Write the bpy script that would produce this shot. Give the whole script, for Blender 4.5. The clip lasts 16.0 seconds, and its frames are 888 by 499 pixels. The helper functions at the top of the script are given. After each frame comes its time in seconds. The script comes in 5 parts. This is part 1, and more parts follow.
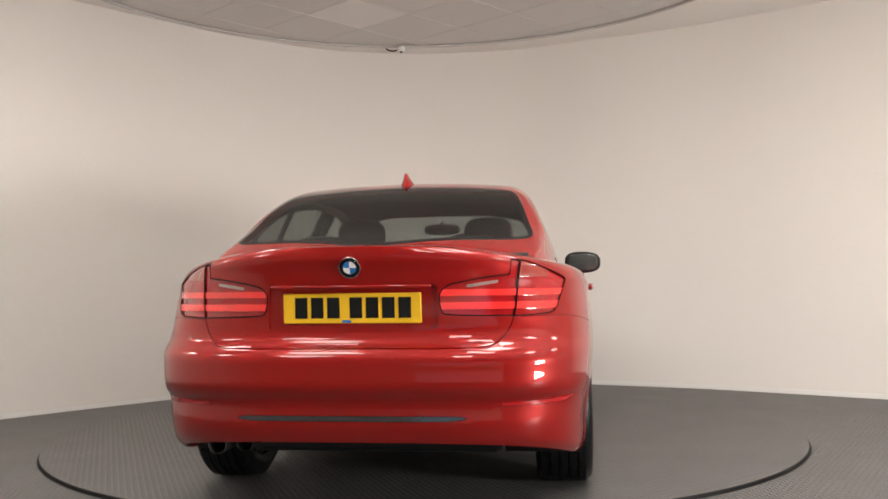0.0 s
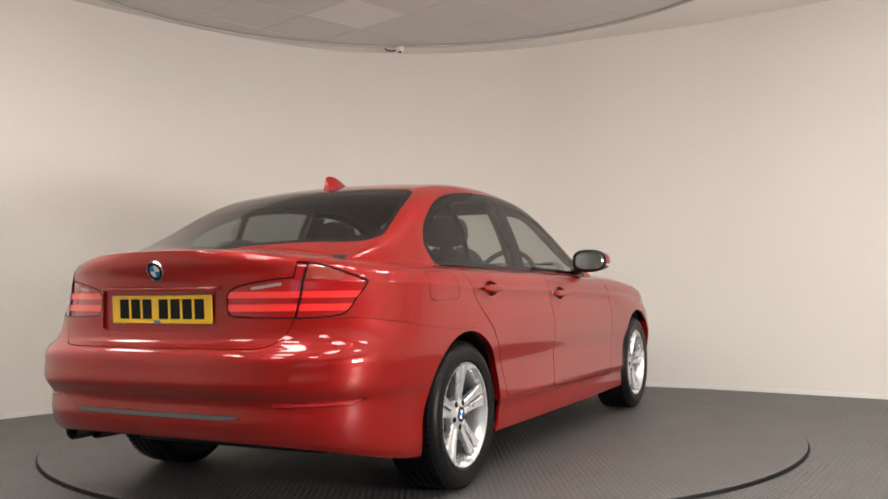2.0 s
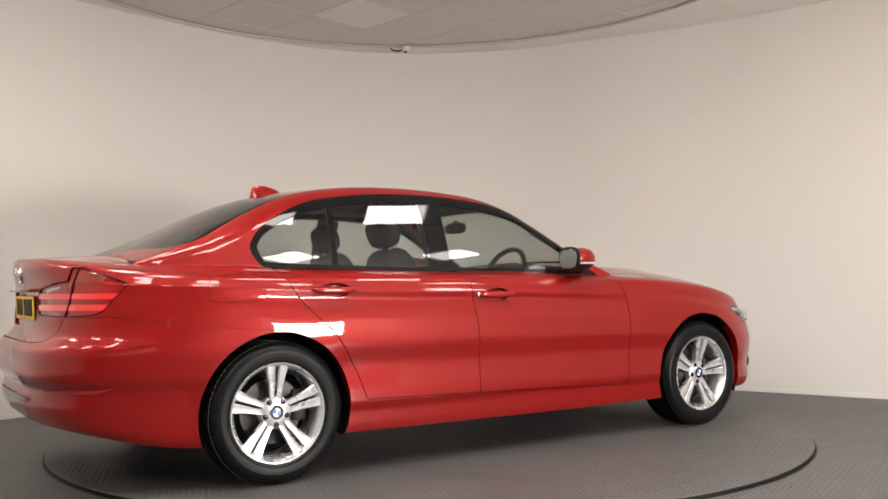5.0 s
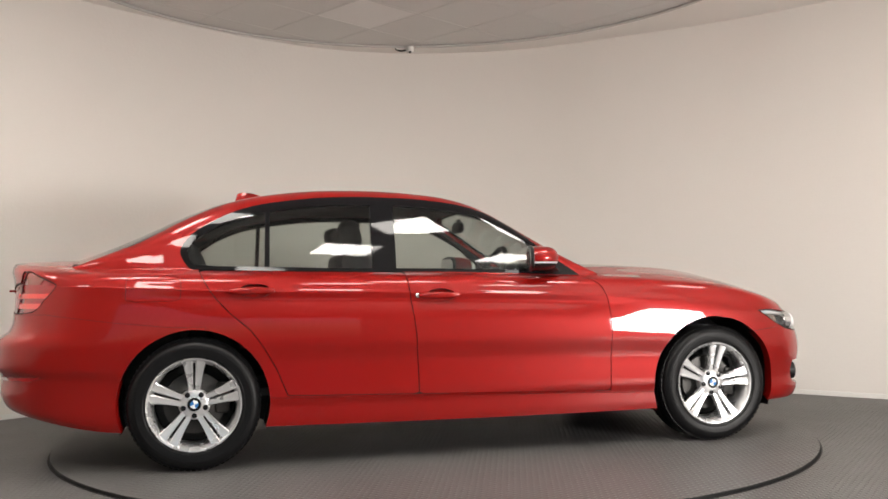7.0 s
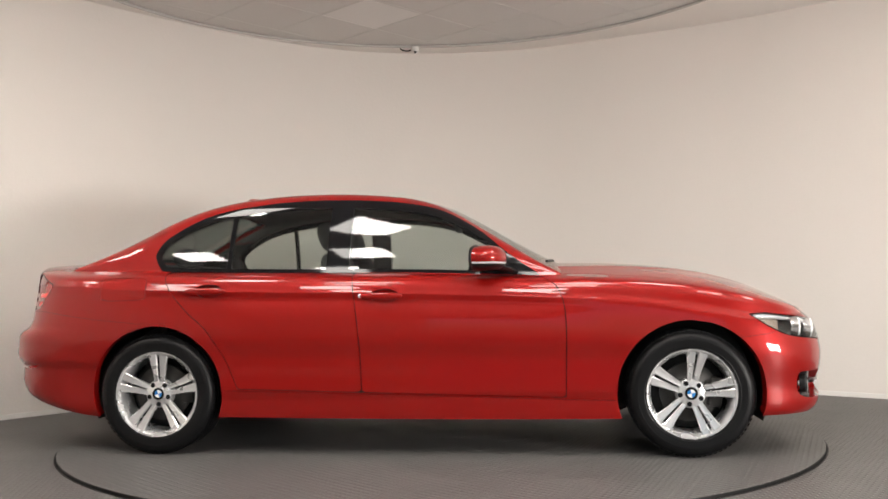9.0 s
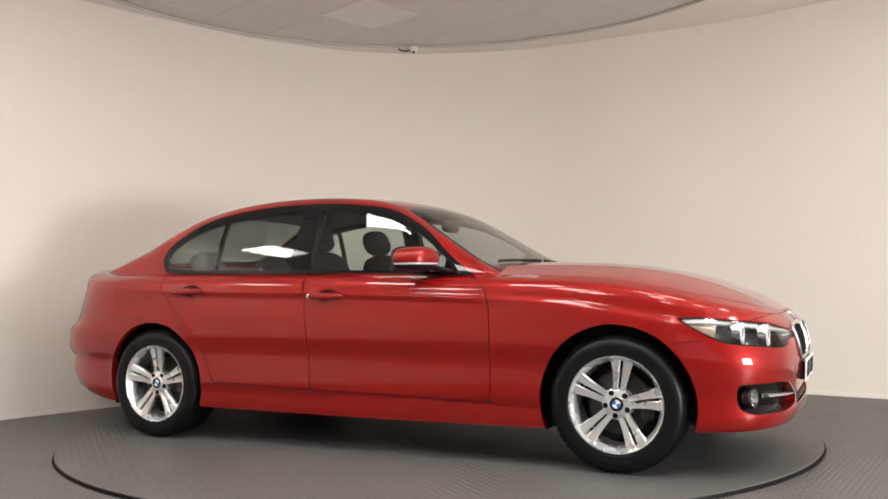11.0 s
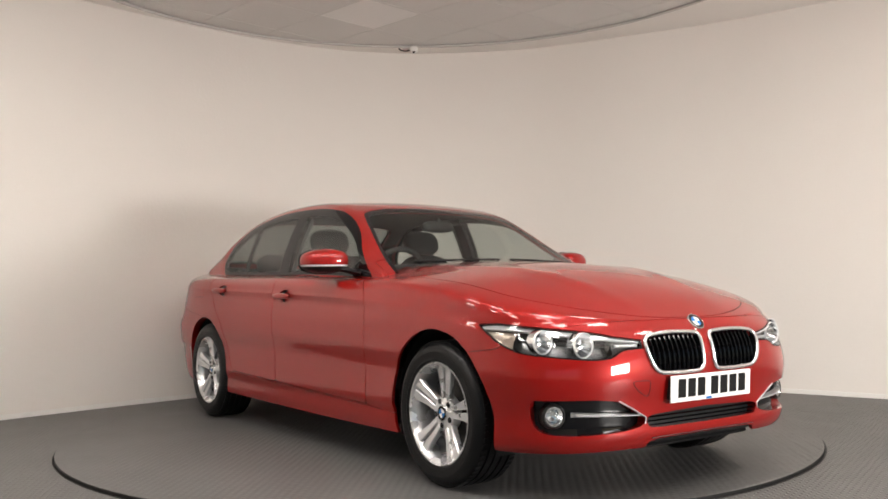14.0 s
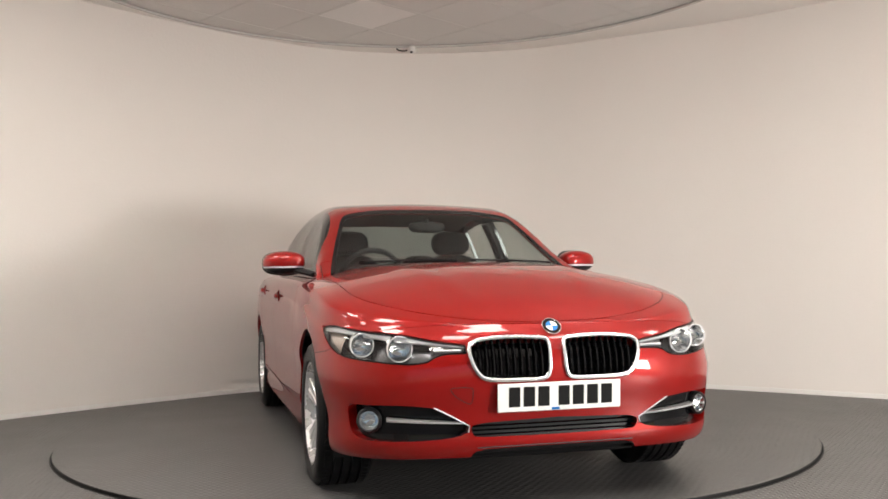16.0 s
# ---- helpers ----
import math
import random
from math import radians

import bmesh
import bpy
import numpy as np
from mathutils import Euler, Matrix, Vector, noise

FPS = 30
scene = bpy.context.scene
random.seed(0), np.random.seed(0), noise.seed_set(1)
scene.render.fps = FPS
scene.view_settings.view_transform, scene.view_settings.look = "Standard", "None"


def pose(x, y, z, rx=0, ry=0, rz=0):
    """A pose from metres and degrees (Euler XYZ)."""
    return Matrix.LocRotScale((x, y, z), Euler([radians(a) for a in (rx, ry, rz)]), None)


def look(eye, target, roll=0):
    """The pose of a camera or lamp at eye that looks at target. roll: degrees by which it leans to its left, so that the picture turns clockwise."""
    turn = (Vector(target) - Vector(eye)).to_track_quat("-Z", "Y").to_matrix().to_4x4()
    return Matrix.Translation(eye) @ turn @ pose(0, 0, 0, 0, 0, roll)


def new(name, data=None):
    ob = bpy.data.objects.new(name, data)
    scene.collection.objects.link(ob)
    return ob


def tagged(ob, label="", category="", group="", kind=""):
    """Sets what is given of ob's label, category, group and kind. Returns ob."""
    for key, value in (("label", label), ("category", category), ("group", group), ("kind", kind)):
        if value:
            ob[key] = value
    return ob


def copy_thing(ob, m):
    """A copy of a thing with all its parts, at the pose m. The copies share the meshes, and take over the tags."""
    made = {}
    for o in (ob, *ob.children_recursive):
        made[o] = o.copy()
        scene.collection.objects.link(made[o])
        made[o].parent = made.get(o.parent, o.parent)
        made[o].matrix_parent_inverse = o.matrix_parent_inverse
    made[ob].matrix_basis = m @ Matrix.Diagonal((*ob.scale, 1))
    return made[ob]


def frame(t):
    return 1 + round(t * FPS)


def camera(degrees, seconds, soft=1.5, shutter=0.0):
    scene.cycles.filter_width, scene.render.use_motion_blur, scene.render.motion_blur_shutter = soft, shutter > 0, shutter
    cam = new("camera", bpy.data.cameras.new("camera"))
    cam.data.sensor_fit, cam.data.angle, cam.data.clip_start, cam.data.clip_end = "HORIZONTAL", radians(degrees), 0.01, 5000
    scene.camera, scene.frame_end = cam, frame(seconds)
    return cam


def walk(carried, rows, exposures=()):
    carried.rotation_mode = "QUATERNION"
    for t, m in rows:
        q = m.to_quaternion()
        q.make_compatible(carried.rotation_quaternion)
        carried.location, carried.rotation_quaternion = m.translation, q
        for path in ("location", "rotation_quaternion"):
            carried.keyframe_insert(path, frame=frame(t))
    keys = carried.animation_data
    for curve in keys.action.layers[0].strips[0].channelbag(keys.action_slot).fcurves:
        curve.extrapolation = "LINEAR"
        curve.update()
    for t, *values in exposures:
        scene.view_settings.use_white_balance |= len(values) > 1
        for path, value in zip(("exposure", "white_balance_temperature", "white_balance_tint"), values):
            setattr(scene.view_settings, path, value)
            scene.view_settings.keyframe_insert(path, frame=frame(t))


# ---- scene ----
# Turn of the table, degrees, about 9.7 degrees a second clockwise.
TURN = [(0, 81.12), (1, 71.4), (2, 61.75), (3, 51.95), (4, 42.2), (5.2, 30.6), (6.5, 18.15), (7, 13.25), (8, 3.36), (9, -6.15), (10.2, -18.0),
        (11.5, -31.0), (12, -35.8), (13, -45.4), (14, -55.3), (15, -64.95), (16, -74.7)]
AXLE_OFF = (0.0271, 0.0912)          # the table's axis, in the car's own plan

# ---- camera ----
# Heading of the camera in degrees right of +y: it is nudged a little between takes of the pan.
PAN = [(0, 1.199), (1, 1.217), (2, 1.275), (3, 1.293), (3.6, 1.311), (4, 1.199), (5.2, 0.845), (6.5, 0.499), (7, 0.629), (7.5, 0.683), (8, 0.611), (8.5, 0.444), (9, 0.296), (10.2, 0.340), (11.5, 0.408), (12.5, 0.369), (13.5, 0.401), (14.5, 0.376), (15.2, 0.455), (16, 0.535)]
EYE = (0.0, -5.6647, 0.8875)


def aim(pan):
    p, q = radians(pan), radians(2.277)
    tgt = (EYE[0] + math.sin(p) * math.cos(q), EYE[1] + math.cos(p) * math.cos(q), EYE[2] + math.sin(q))
    return look(EYE, tgt, ROLL)


ROLL = -0.746
cam = camera(52.573, 16.0, soft=1.6)
walk(cam, [(t, aim(p)) for t, p in PAN], exposures=[(0, 0.73), (4, 0.69), (6.8, 0.67), (9, 0.76), (12, 0.79), (16, 0.77)])

# ---- light ----
world = bpy.data.worlds.new("world")
scene.world = world
world.use_nodes = True
wn = world.node_tree
sky = wn.nodes.new("ShaderNodeTexSky")
sky.sky_type, sky.sun_disc, sky.sun_elevation, sky.sun_rotation = "NISHITA", False, radians(35), radians(100)
wn.links.new(sky.outputs[0], wn.nodes["Background"].inputs[0])
wn.nodes["Background"].inputs[1].default_value = 0.085


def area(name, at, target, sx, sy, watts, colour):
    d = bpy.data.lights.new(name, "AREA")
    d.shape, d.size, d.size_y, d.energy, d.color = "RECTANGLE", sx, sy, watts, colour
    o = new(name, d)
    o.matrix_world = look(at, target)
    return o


# Added lamp, its source unseen: low light from the right front.
area("unseen_side_lamp", (4.9, -5.05, 0.95), (-1.0, 0.0, 1.1), 1.2, 0.9, 172, (1.0, 0.95, 0.90))

# ---- materials ----


def mat(name, base, rough=0.5, metal=0.0, **kw):
    m = bpy.data.materials.new(name)
    m.use_nodes = True
    b = m.node_tree.nodes["Principled BSDF"]
    b.inputs["Base Color"].default_value = (*base, 1)
    b.inputs["Roughness"].default_value = rough
    b.inputs["Metallic"].default_value = metal
    for k, v in kw.items():
        b.inputs[k.replace("_", " ")].default_value = v
    return m


def grain(m, scale, amount, big=0.0, bigscale=1.0, bump=0.0, bumpscale=None, rough=0.0, detail=4):
    """Mottle at two scales on the base colour, with fine relief and uneven gloss."""
    t = m.node_tree
    b = t.nodes["Principled BSDF"]
    co = t.nodes.new("ShaderNodeTexCoord")
    base = tuple(b.inputs["Base Color"].default_value)

    def nz(s, d=detail):
        n = t.nodes.new("ShaderNodeTexNoise")
        n.inputs["Scale"].default_value, n.inputs["Detail"].default_value = s, d
        t.links.new(co.outputs["Object"], n.inputs["Vector"])
        return n.outputs["Fac"]
    a, c = nz(scale), nz(bigscale, 3)
    ma = t.nodes.new("ShaderNodeMath")
    ma.operation = "MULTIPLY_ADD"
    t.links.new(a, ma.inputs[0])
    ma.inputs[1].default_value, ma.inputs[2].default_value = 2 * amount, 1 - amount - big
    mb = t.nodes.new("ShaderNodeMath")
    mb.operation = "MULTIPLY_ADD"
    t.links.new(c, mb.inputs[0])
    mb.inputs[1].default_value = 2 * big
    t.links.new(ma.outputs[0], mb.inputs[2])
    mx = t.nodes.new("ShaderNodeVectorMath")
    mx.operation = "SCALE"
    mx.inputs[0].default_value = base[:3]
    t.links.new(mb.outputs[0], mx.inputs["Scale"])
    t.links.new(mx.outputs[0], b.inputs["Base Color"])
    if rough:
        r = t.nodes.new("ShaderNodeMath")
        r.operation = "MULTIPLY_ADD"
        t.links.new(c, r.inputs[0])
        r.inputs[1].default_value, r.inputs[2].default_value = 2 * rough, b.inputs["Roughness"].default_value - rough
        t.links.new(r.outputs[0], b.inputs["Roughness"])
    if bump:
        bp = t.nodes.new("ShaderNodeBump")
        bp.inputs["Strength"].default_value, bp.inputs["Distance"].default_value = 1.0, bump
        t.links.new(nz(bumpscale or scale), bp.inputs["Height"])
        t.links.new(bp.outputs[0], b.inputs["Normal"])
    return m


PAINT = grain(mat("red_paint", (0.250, 0.0042, 0.0030), 0.38, 0.24, Specular_IOR_Level=0.12, Coat_Weight=1.0, Coat_Roughness=0.02, Coat_IOR=1.40), 900, 0.05, 0.02, 2.0)
WALL = grain(mat("wall_paint", (0.76, 0.72, 0.678), 0.75), 60, 0.012, 0.03, 0.7, bump=0.0012, bumpscale=35)
SOFFIT = grain(mat("soffit_paint", (0.82, 0.785, 0.745), 0.8), 40, 0.015, 0.02, 0.8)
TILE = grain(mat("ceiling_tile", (0.66, 0.642, 0.62), 0.9), 160, 0.08, 0.04, 1.2, bump=0.002, bumpscale=220)
TILEP = grain(mat("ceiling_panel", (0.76, 0.742, 0.72), 0.6), 60, 0.03, 0.02, 1.5)
GRID = mat("ceiling_grid", (0.645, 0.628, 0.606), 0.7)
GAP = mat("ceiling_shadow_gap", (0.54, 0.522, 0.50), 0.6)
WHITE = grain(mat("white_trim", (0.78, 0.76, 0.73), 0.45), 50, 0.02, 0.03, 2.0)
BLACKP = mat("black_plastic", (0.008, 0.008, 0.0085), 0.4, Specular_IOR_Level=0.3)
grain(BLACKP, 300, 0.15, 0.1, 6, bump=0.0003, bumpscale=900)
GLOSSB = mat("gloss_black", (0.006, 0.006, 0.007), 0.05, Specular_IOR_Level=0.25)
RUBBER = grain(mat("tyre_rubber", (0.0065, 0.0065, 0.007), 0.34, Specular_IOR_Level=0.16), 200, 0.15, 0.2, 5, bump=0.0004, bumpscale=500, rough=0.1)
SEAL = mat("seal_rubber", (0.006, 0.006, 0.006), 0.8)
ALLOY = grain(mat("alloy", (0.66, 0.66, 0.67), 0.28, 0.70, Coat_Weight=0.3), 400, 0.04, 0.05, 8, rough=0.05)
STEEL = grain(mat("brake_steel", (0.055, 0.053, 0.051), 0.45, 0.8), 120, 0.2, 0.2, 8)
CHROME = mat("chrome", (0.80, 0.80, 0.81), 0.16, 1.0)
DARKCHROME = mat("dark_chrome", (0.10, 0.10, 0.11), 0.12, 0.9)
SATIN = mat("satin_metal", (0.74, 0.74, 0.76), 0.3, 0.6)
CLOTH = grain(mat("seat_cloth", (0.016, 0.0165, 0.018), 0.85), 500, 0.25, 0.1, 6, bump=0.0006, bumpscale=700)
TRIMIN = grain(mat("interior_plastic", (0.014, 0.014, 0.015), 0.6), 400, 0.15, 0.1, 4, bump=0.0003, bumpscale=800)
HEADL = grain(mat("headlining", (0.08, 0.078, 0.075), 0.9), 300, 0.1, 0.05, 3)
WBAR = mat("plate_white", (0.82, 0.82, 0.80), 0.35)
YBAR = mat("plate_yellow", (0.80, 0.47, 0.015), 0.35)
KBAR = mat("plate_black", (0.010, 0.010, 0.010), 0.6, Specular_IOR_Level=0.1)
BLUE = mat("badge_blue", (0.02, 0.16, 0.45), 0.2, Coat_Weight=1.0)
BWHITE = mat("badge_white", (0.8, 0.8, 0.8), 0.2, Coat_Weight=1.0)
GRILLE_CHROME = mat("grille_chrome", (0.78, 0.78, 0.79), 0.26, 1.0)
REFL = mat("lamp_reflector", (0.80, 0.81, 0.82), 0.12, 1.0)
LAMPBOX = mat("lamp_housing", (0.30, 0.30, 0.31), 0.25, 0.8)
LAMPDARK = mat("dark_lamp_housing", (0.060, 0.058, 0.056), 0.35)
BROW = mat("lamp_brow", (0.78, 0.78, 0.79), 0.3, 0.2)
AMBERDIM = mat("pale_amber_reflector", (0.42, 0.34, 0.28), 0.2, 0.6)
REDLENS = mat("red_lens", (0.42, 0.008, 0.010), 0.08, Coat_Weight=1.0)
REDBAR = mat("red_light_bar", (0.78, 0.022, 0.020), 0.2, Coat_Weight=1.0)
REDDARK = mat("dark_red_lens", (0.30, 0.0040, 0.0055), 0.15, Coat_Weight=0.6)
BROWNLENS = mat("smoky_lens", (0.24, 0.022, 0.014), 0.12, Coat_Weight=1.0)
REDRIM = mat("lamp_edge", (0.03, 0.002, 0.0025), 0.25, Specular_IOR_Level=0.2)
CLEARBAR = mat("clear_lamp_bar", (0.36, 0.22, 0.21), 0.1, 0.3, Coat_Weight=1.0)


def glass(name, tint, rough=0.0):
    """Thin pane: mostly clear, tinted, with a mirror sheen that grows at grazing angles."""
    m = bpy.data.materials.new(name)
    m.use_nodes = True
    t = m.node_tree
    t.nodes.clear()
    out = t.nodes.new("ShaderNodeOutputMaterial")
    tr = t.nodes.new("ShaderNodeBsdfTransparent")
    tr.inputs[0].default_value = (*tint, 1)
    gl = t.nodes.new("ShaderNodeBsdfGlossy")
    gl.inputs["Roughness"].default_value = rough
    lw = t.nodes.new("ShaderNodeLayerWeight")
    lw.inputs[0].default_value = 0.5
    pw = t.nodes.new("ShaderNodeMath")
    pw.operation, pw.inputs[1].default_value = "POWER", 5.0
    t.links.new(lw.outputs["Facing"], pw.inputs[0])
    ad = t.nodes.new("ShaderNodeMath")
    ad.operation, ad.inputs[1].default_value, ad.inputs[2].default_value = "MULTIPLY_ADD", 0.93, 0.065
    t.links.new(pw.outputs[0], ad.inputs[0])
    mx = t.nodes.new("ShaderNodeMixShader")
    t.links.new(ad.outputs[0], mx.inputs[0])
    t.links.new(tr.outputs[0], mx.inputs[1])
    t.links.new(gl.outputs[0], mx.inputs[2])
    t.links.new(mx.outputs[0], out.inputs[0])
    return m


GLASS = glass("car_glass", (0.70, 0.745, 0.725))
GLASSD = glass("rear_glass", (0.32, 0.36, 0.35))
LENS = glass("lamp_lens", (0.93, 0.94, 0.95))


def emitter(name, colour, power):
    m = mat(name, (0.8, 0.8, 0.8), 0.5)
    b = m.node_tree.nodes["Principled BSDF"]
    b.inputs["Emission Color"].default_value, b.inputs["Emission Strength"].default_value = (*colour, 1), power
    return m


LED = emitter("led_panel", (1.0, 0.945, 0.88), 15.5)


def rubber_floor(name, base, turn):
    """Dark grey studded rubber sheet: small raised lozenges in rows, base colour darker between them, with random worn
    and dusty mottle.
    """
    m = mat(name, base, 0.5)
    t = m.node_tree
    b = t.nodes["Principled BSDF"]
    co = t.nodes.new("ShaderNodeTexCoord")
    mp = t.nodes.new("ShaderNodeMapping")
    mp.inputs["Rotation"].default_value = (0, 0, radians(turn))
    t.links.new(co.outputs["Object"], mp.inputs[0])
    sx = t.nodes.new("ShaderNodeSeparateXYZ")
    t.links.new(mp.outputs[0], sx.inputs[0])

    def mth(op, a, v=None, c=None):
        n = t.nodes.new("ShaderNodeMath")
        n.operation = op
        for i, s in enumerate((a, v, c)):
            if s is None:
                continue
            if isinstance(s, (int, float)):
                n.inputs[i].default_value = s
            else:
                t.links.new(s, n.inputs[i])
        return n.outputs[0]
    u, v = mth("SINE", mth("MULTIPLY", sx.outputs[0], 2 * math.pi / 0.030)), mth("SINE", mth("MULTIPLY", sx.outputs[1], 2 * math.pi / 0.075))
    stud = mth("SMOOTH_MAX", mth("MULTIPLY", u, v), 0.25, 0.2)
    bp = t.nodes.new("ShaderNodeBump")
    bp.inputs["Strength"].default_value, bp.inputs["Distance"].default_value = 1.0, 0.006
    t.links.new(stud, bp.inputs["Height"])
    t.links.new(bp.outputs[0], b.inputs["Normal"])
    n1 = t.nodes.new("ShaderNodeTexNoise")
    n1.inputs["Scale"].default_value, n1.inputs["Detail"].default_value = 2.2, 6
    n2 = t.nodes.new("ShaderNodeTexNoise")
    n2.inputs["Scale"].default_value, n2.inputs["Detail"].default_value = 70, 3
    for n in (n1, n2):
        t.links.new(mp.outputs[0], n.inputs[0])
    k = mth("ADD", mth("MULTIPLY_ADD", n1.outputs[0], 0.5, 0.5), mth("MULTIPLY_ADD", n2.outputs[0], 0.3, -0.15))
    # Base colour rises with stud height, so the gaps come out darker.
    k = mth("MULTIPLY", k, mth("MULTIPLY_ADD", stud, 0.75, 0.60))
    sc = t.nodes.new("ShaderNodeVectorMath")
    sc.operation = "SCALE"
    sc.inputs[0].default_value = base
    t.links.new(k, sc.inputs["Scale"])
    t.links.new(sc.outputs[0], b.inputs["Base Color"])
    t.links.new(mth("MULTIPLY_ADD", n1.outputs[0], 0.25, 0.36), b.inputs["Roughness"])
    return m


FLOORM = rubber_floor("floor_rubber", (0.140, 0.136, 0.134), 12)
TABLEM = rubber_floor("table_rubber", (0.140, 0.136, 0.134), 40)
RING = mat("ring_steel", (0.008, 0.008, 0.008), 0.55, 0.0, Specular_IOR_Level=0.2)
grain(RING, 80, 0.2, 0.2, 5)

# ---- mesh helpers ----


def part(name, bm, material, parent=None, label="", smooth=True):
    me = bpy.data.meshes.new(name)
    bm.normal_update()
    bm.to_mesh(me)
    bm.free()
    for m in (material if isinstance(material, (list, tuple)) else [material]):
        me.materials.append(m)
    if smooth:
        me.shade_smooth()
        me.set_sharp_from_angle(angle=radians(38))
    ob = new(name, me)
    ob.parent = parent
    if label:
        tagged(ob, label)
    return ob


def empty(name, at=None, parent=None):
    o = new(name)
    o.empty_display_size = 0.1
    o.parent = parent
    if at is not None:
        o.matrix_basis = at
    return o


def box(bm, sx, sy, sz, m=None, bevel=0.0, seg=2):
    r = bmesh.ops.create_cube(bm, size=1.0, matrix=(m or Matrix()) @ Matrix.Diagonal((sx, sy, sz, 1)))
    if bevel:
        es = list({e for v in r["verts"] for e in v.link_edges})
        bmesh.ops.bevel(bm, geom=es, offset=bevel, segments=seg, profile=0.5, affect="EDGES")
    return bm


def lathe(bm, prof, seg=48, m=None, a0=0.0, a1=2 * math.pi):
    """Turn (radius, along) points about the local z axis."""
    m = m or Matrix()
    full = abs(a1 - a0 - 2 * math.pi) < 1e-6
    n = seg if full else seg + 1
    rings = []
    for r, h in prof:
        rings.append([bm.verts.new(m @ Vector((r * math.cos(a0 + (a1 - a0) * i / seg), r * math.sin(a0 + (a1 - a0) * i / seg), h))) for i in range(n)])
    for a, b in zip(rings, rings[1:]):
        for i in range(seg):
            j = (i + 1) % n
            bm.faces.new((a[i], a[j], b[j], b[i]))
    return bm


def disc(bm, r, seg=32, m=None):
    bmesh.ops.create_circle(bm, cap_ends=True, radius=r, segments=seg, matrix=m or Matrix())
    return bm


def tube(bm, pts, r, seg=8, closed=False):
    """A round bar along points; r may be one radius or (across, up)."""
    pts = [Vector(p) for p in pts]
    rings, n = [], len(pts)
    for i, p in enumerate(pts):
        a = pts[(i - 1) % n] if closed or i else p
        b = pts[(i + 1) % n] if closed or i < n - 1 else p
        d = (b - a).normalized()
        up = Vector((0, 0, 1)) if abs(d.z) < 0.95 else Vector((1, 0, 0))
        s = d.cross(up).normalized()
        u = s.cross(d)
        ra, rb = r if isinstance(r, tuple) else (r, r)
        rings.append([bm.verts.new(p + s * ra * math.cos(2 * math.pi * k / seg) + u * rb * math.sin(2 * math.pi * k / seg)) for k in range(seg)])
    for i in range(n if closed else n - 1):
        a, b = rings[i], rings[(i + 1) % n]
        for k in range(seg):
            bm.faces.new((a[k], a[(k + 1) % seg], b[(k + 1) % seg], b[k]))
    if not closed:
        bm.faces.new(rings[0][::-1]), bm.faces.new(rings[-1])
    return bm


def smoothline(xs, ys, even=False):
    """Cubic line through points with tamed slopes; returns a numpy function."""
    xs, ys = np.array(xs, float), np.array(ys, float)
    if xs[0] > xs[-1]:
        xs, ys = xs[::-1], ys[::-1]
    h = np.diff(xs)
    d = np.diff(ys) / h
    m = np.empty_like(xs)
    m[0], m[-1] = d[0], d[-1]
    m[1:-1] = (d[:-1] * h[1:] + d[1:] * h[:-1]) / (h[:-1] + h[1:])
    if even:                         # no overshoot between points
        cap = 2.5 * np.minimum(np.abs(d[:-1]), np.abs(d[1:]))
        m[1:-1] = np.where(d[:-1] * d[1:] <= 0, 0, np.clip(m[1:-1], -cap, cap))

    def f(x):
        x = np.clip(np.asarray(x, float), xs[0], xs[-1])
        i = np.clip(np.searchsorted(xs, x) - 1, 0, len(h) - 1)
        t = (x - xs[i]) / h[i]
        return ((1 + 2 * t) * (1 - t) ** 2 * ys[i] + t * (1 - t) ** 2 * h[i] * m[i]
                + t * t * (3 - 2 * t) * ys[i + 1] + t * t * (t - 1) * h[i] * m[i + 1])
    return f


def spline(pts, n=8, closed=True):
    """Smooth line through plan points (Catmull-Rom); a point given with a third value is a sharp corner."""
    out, k = [], len(pts)
    for i in range(k if closed else k - 1):
        p0, p1, p2, p3 = (pts[(i + j) % k] if closed else pts[min(max(i + j, 0), k - 1)] for j in (-1, 0, 1, 2))
        a, b = np.array(p1[:2]), np.array(p2[:2])
        ta = (b - np.array(p0[:2])) * 0.5 if len(p1) == 2 else (b - a) * 1.0
        tb = (np.array(p3[:2]) - a) * 0.5 if len(p2) == 2 else (b - a) * 1.0
        L = np.linalg.norm(b - a)
        for tt in (ta, tb):
            q = np.linalg.norm(tt)
            if q > L:
                tt *= L / q
        for s in np.arange(n) / n:
            out.append((2 * s ** 3 - 3 * s * s + 1) * a + (s ** 3 - 2 * s * s + s) * ta + (-2 * s ** 3 + 3 * s * s) * b + (s ** 3 - s * s) * tb)
    if not closed:
        out.append(np.array(pts[-1][:2], float))
    return np.array(out)


def sdf(poly):
    """Signed distance to a closed plan outline: negative inside."""
    a, b = poly, np.roll(poly, -1, 0)
    lo, hi = poly.min(0) - 0.12, poly.max(0) + 0.12

    def f(q):
        out = np.full(len(q), 0.1)
        m = ((q > lo) & (q < hi)).all(1)
        p = q[m]
        if len(p):
            e = b - a
            w = p[:, None] - a[None]
            t = np.clip((w * e).sum(2) / np.maximum((e * e).sum(1), 1e-12), 0, 1)
            dist = np.linalg.norm(w - t[..., None] * e, axis=2).min(1)
            c1 = (a[None, :, 1] > p[:, 1:2]) != (b[None, :, 1] > p[:, 1:2])
            with np.errstate(divide="ignore", invalid="ignore"):
                xi = a[None, :, 0] + (p[:, 1:2] - a[None, :, 1]) * e[None, :, 0] / e[None, :, 1]
            inside = (c1 & (p[:, 0:1] < xi)).sum(1) % 2 == 1
            out[m] = np.where(inside, -dist, dist)
        return out
    return f

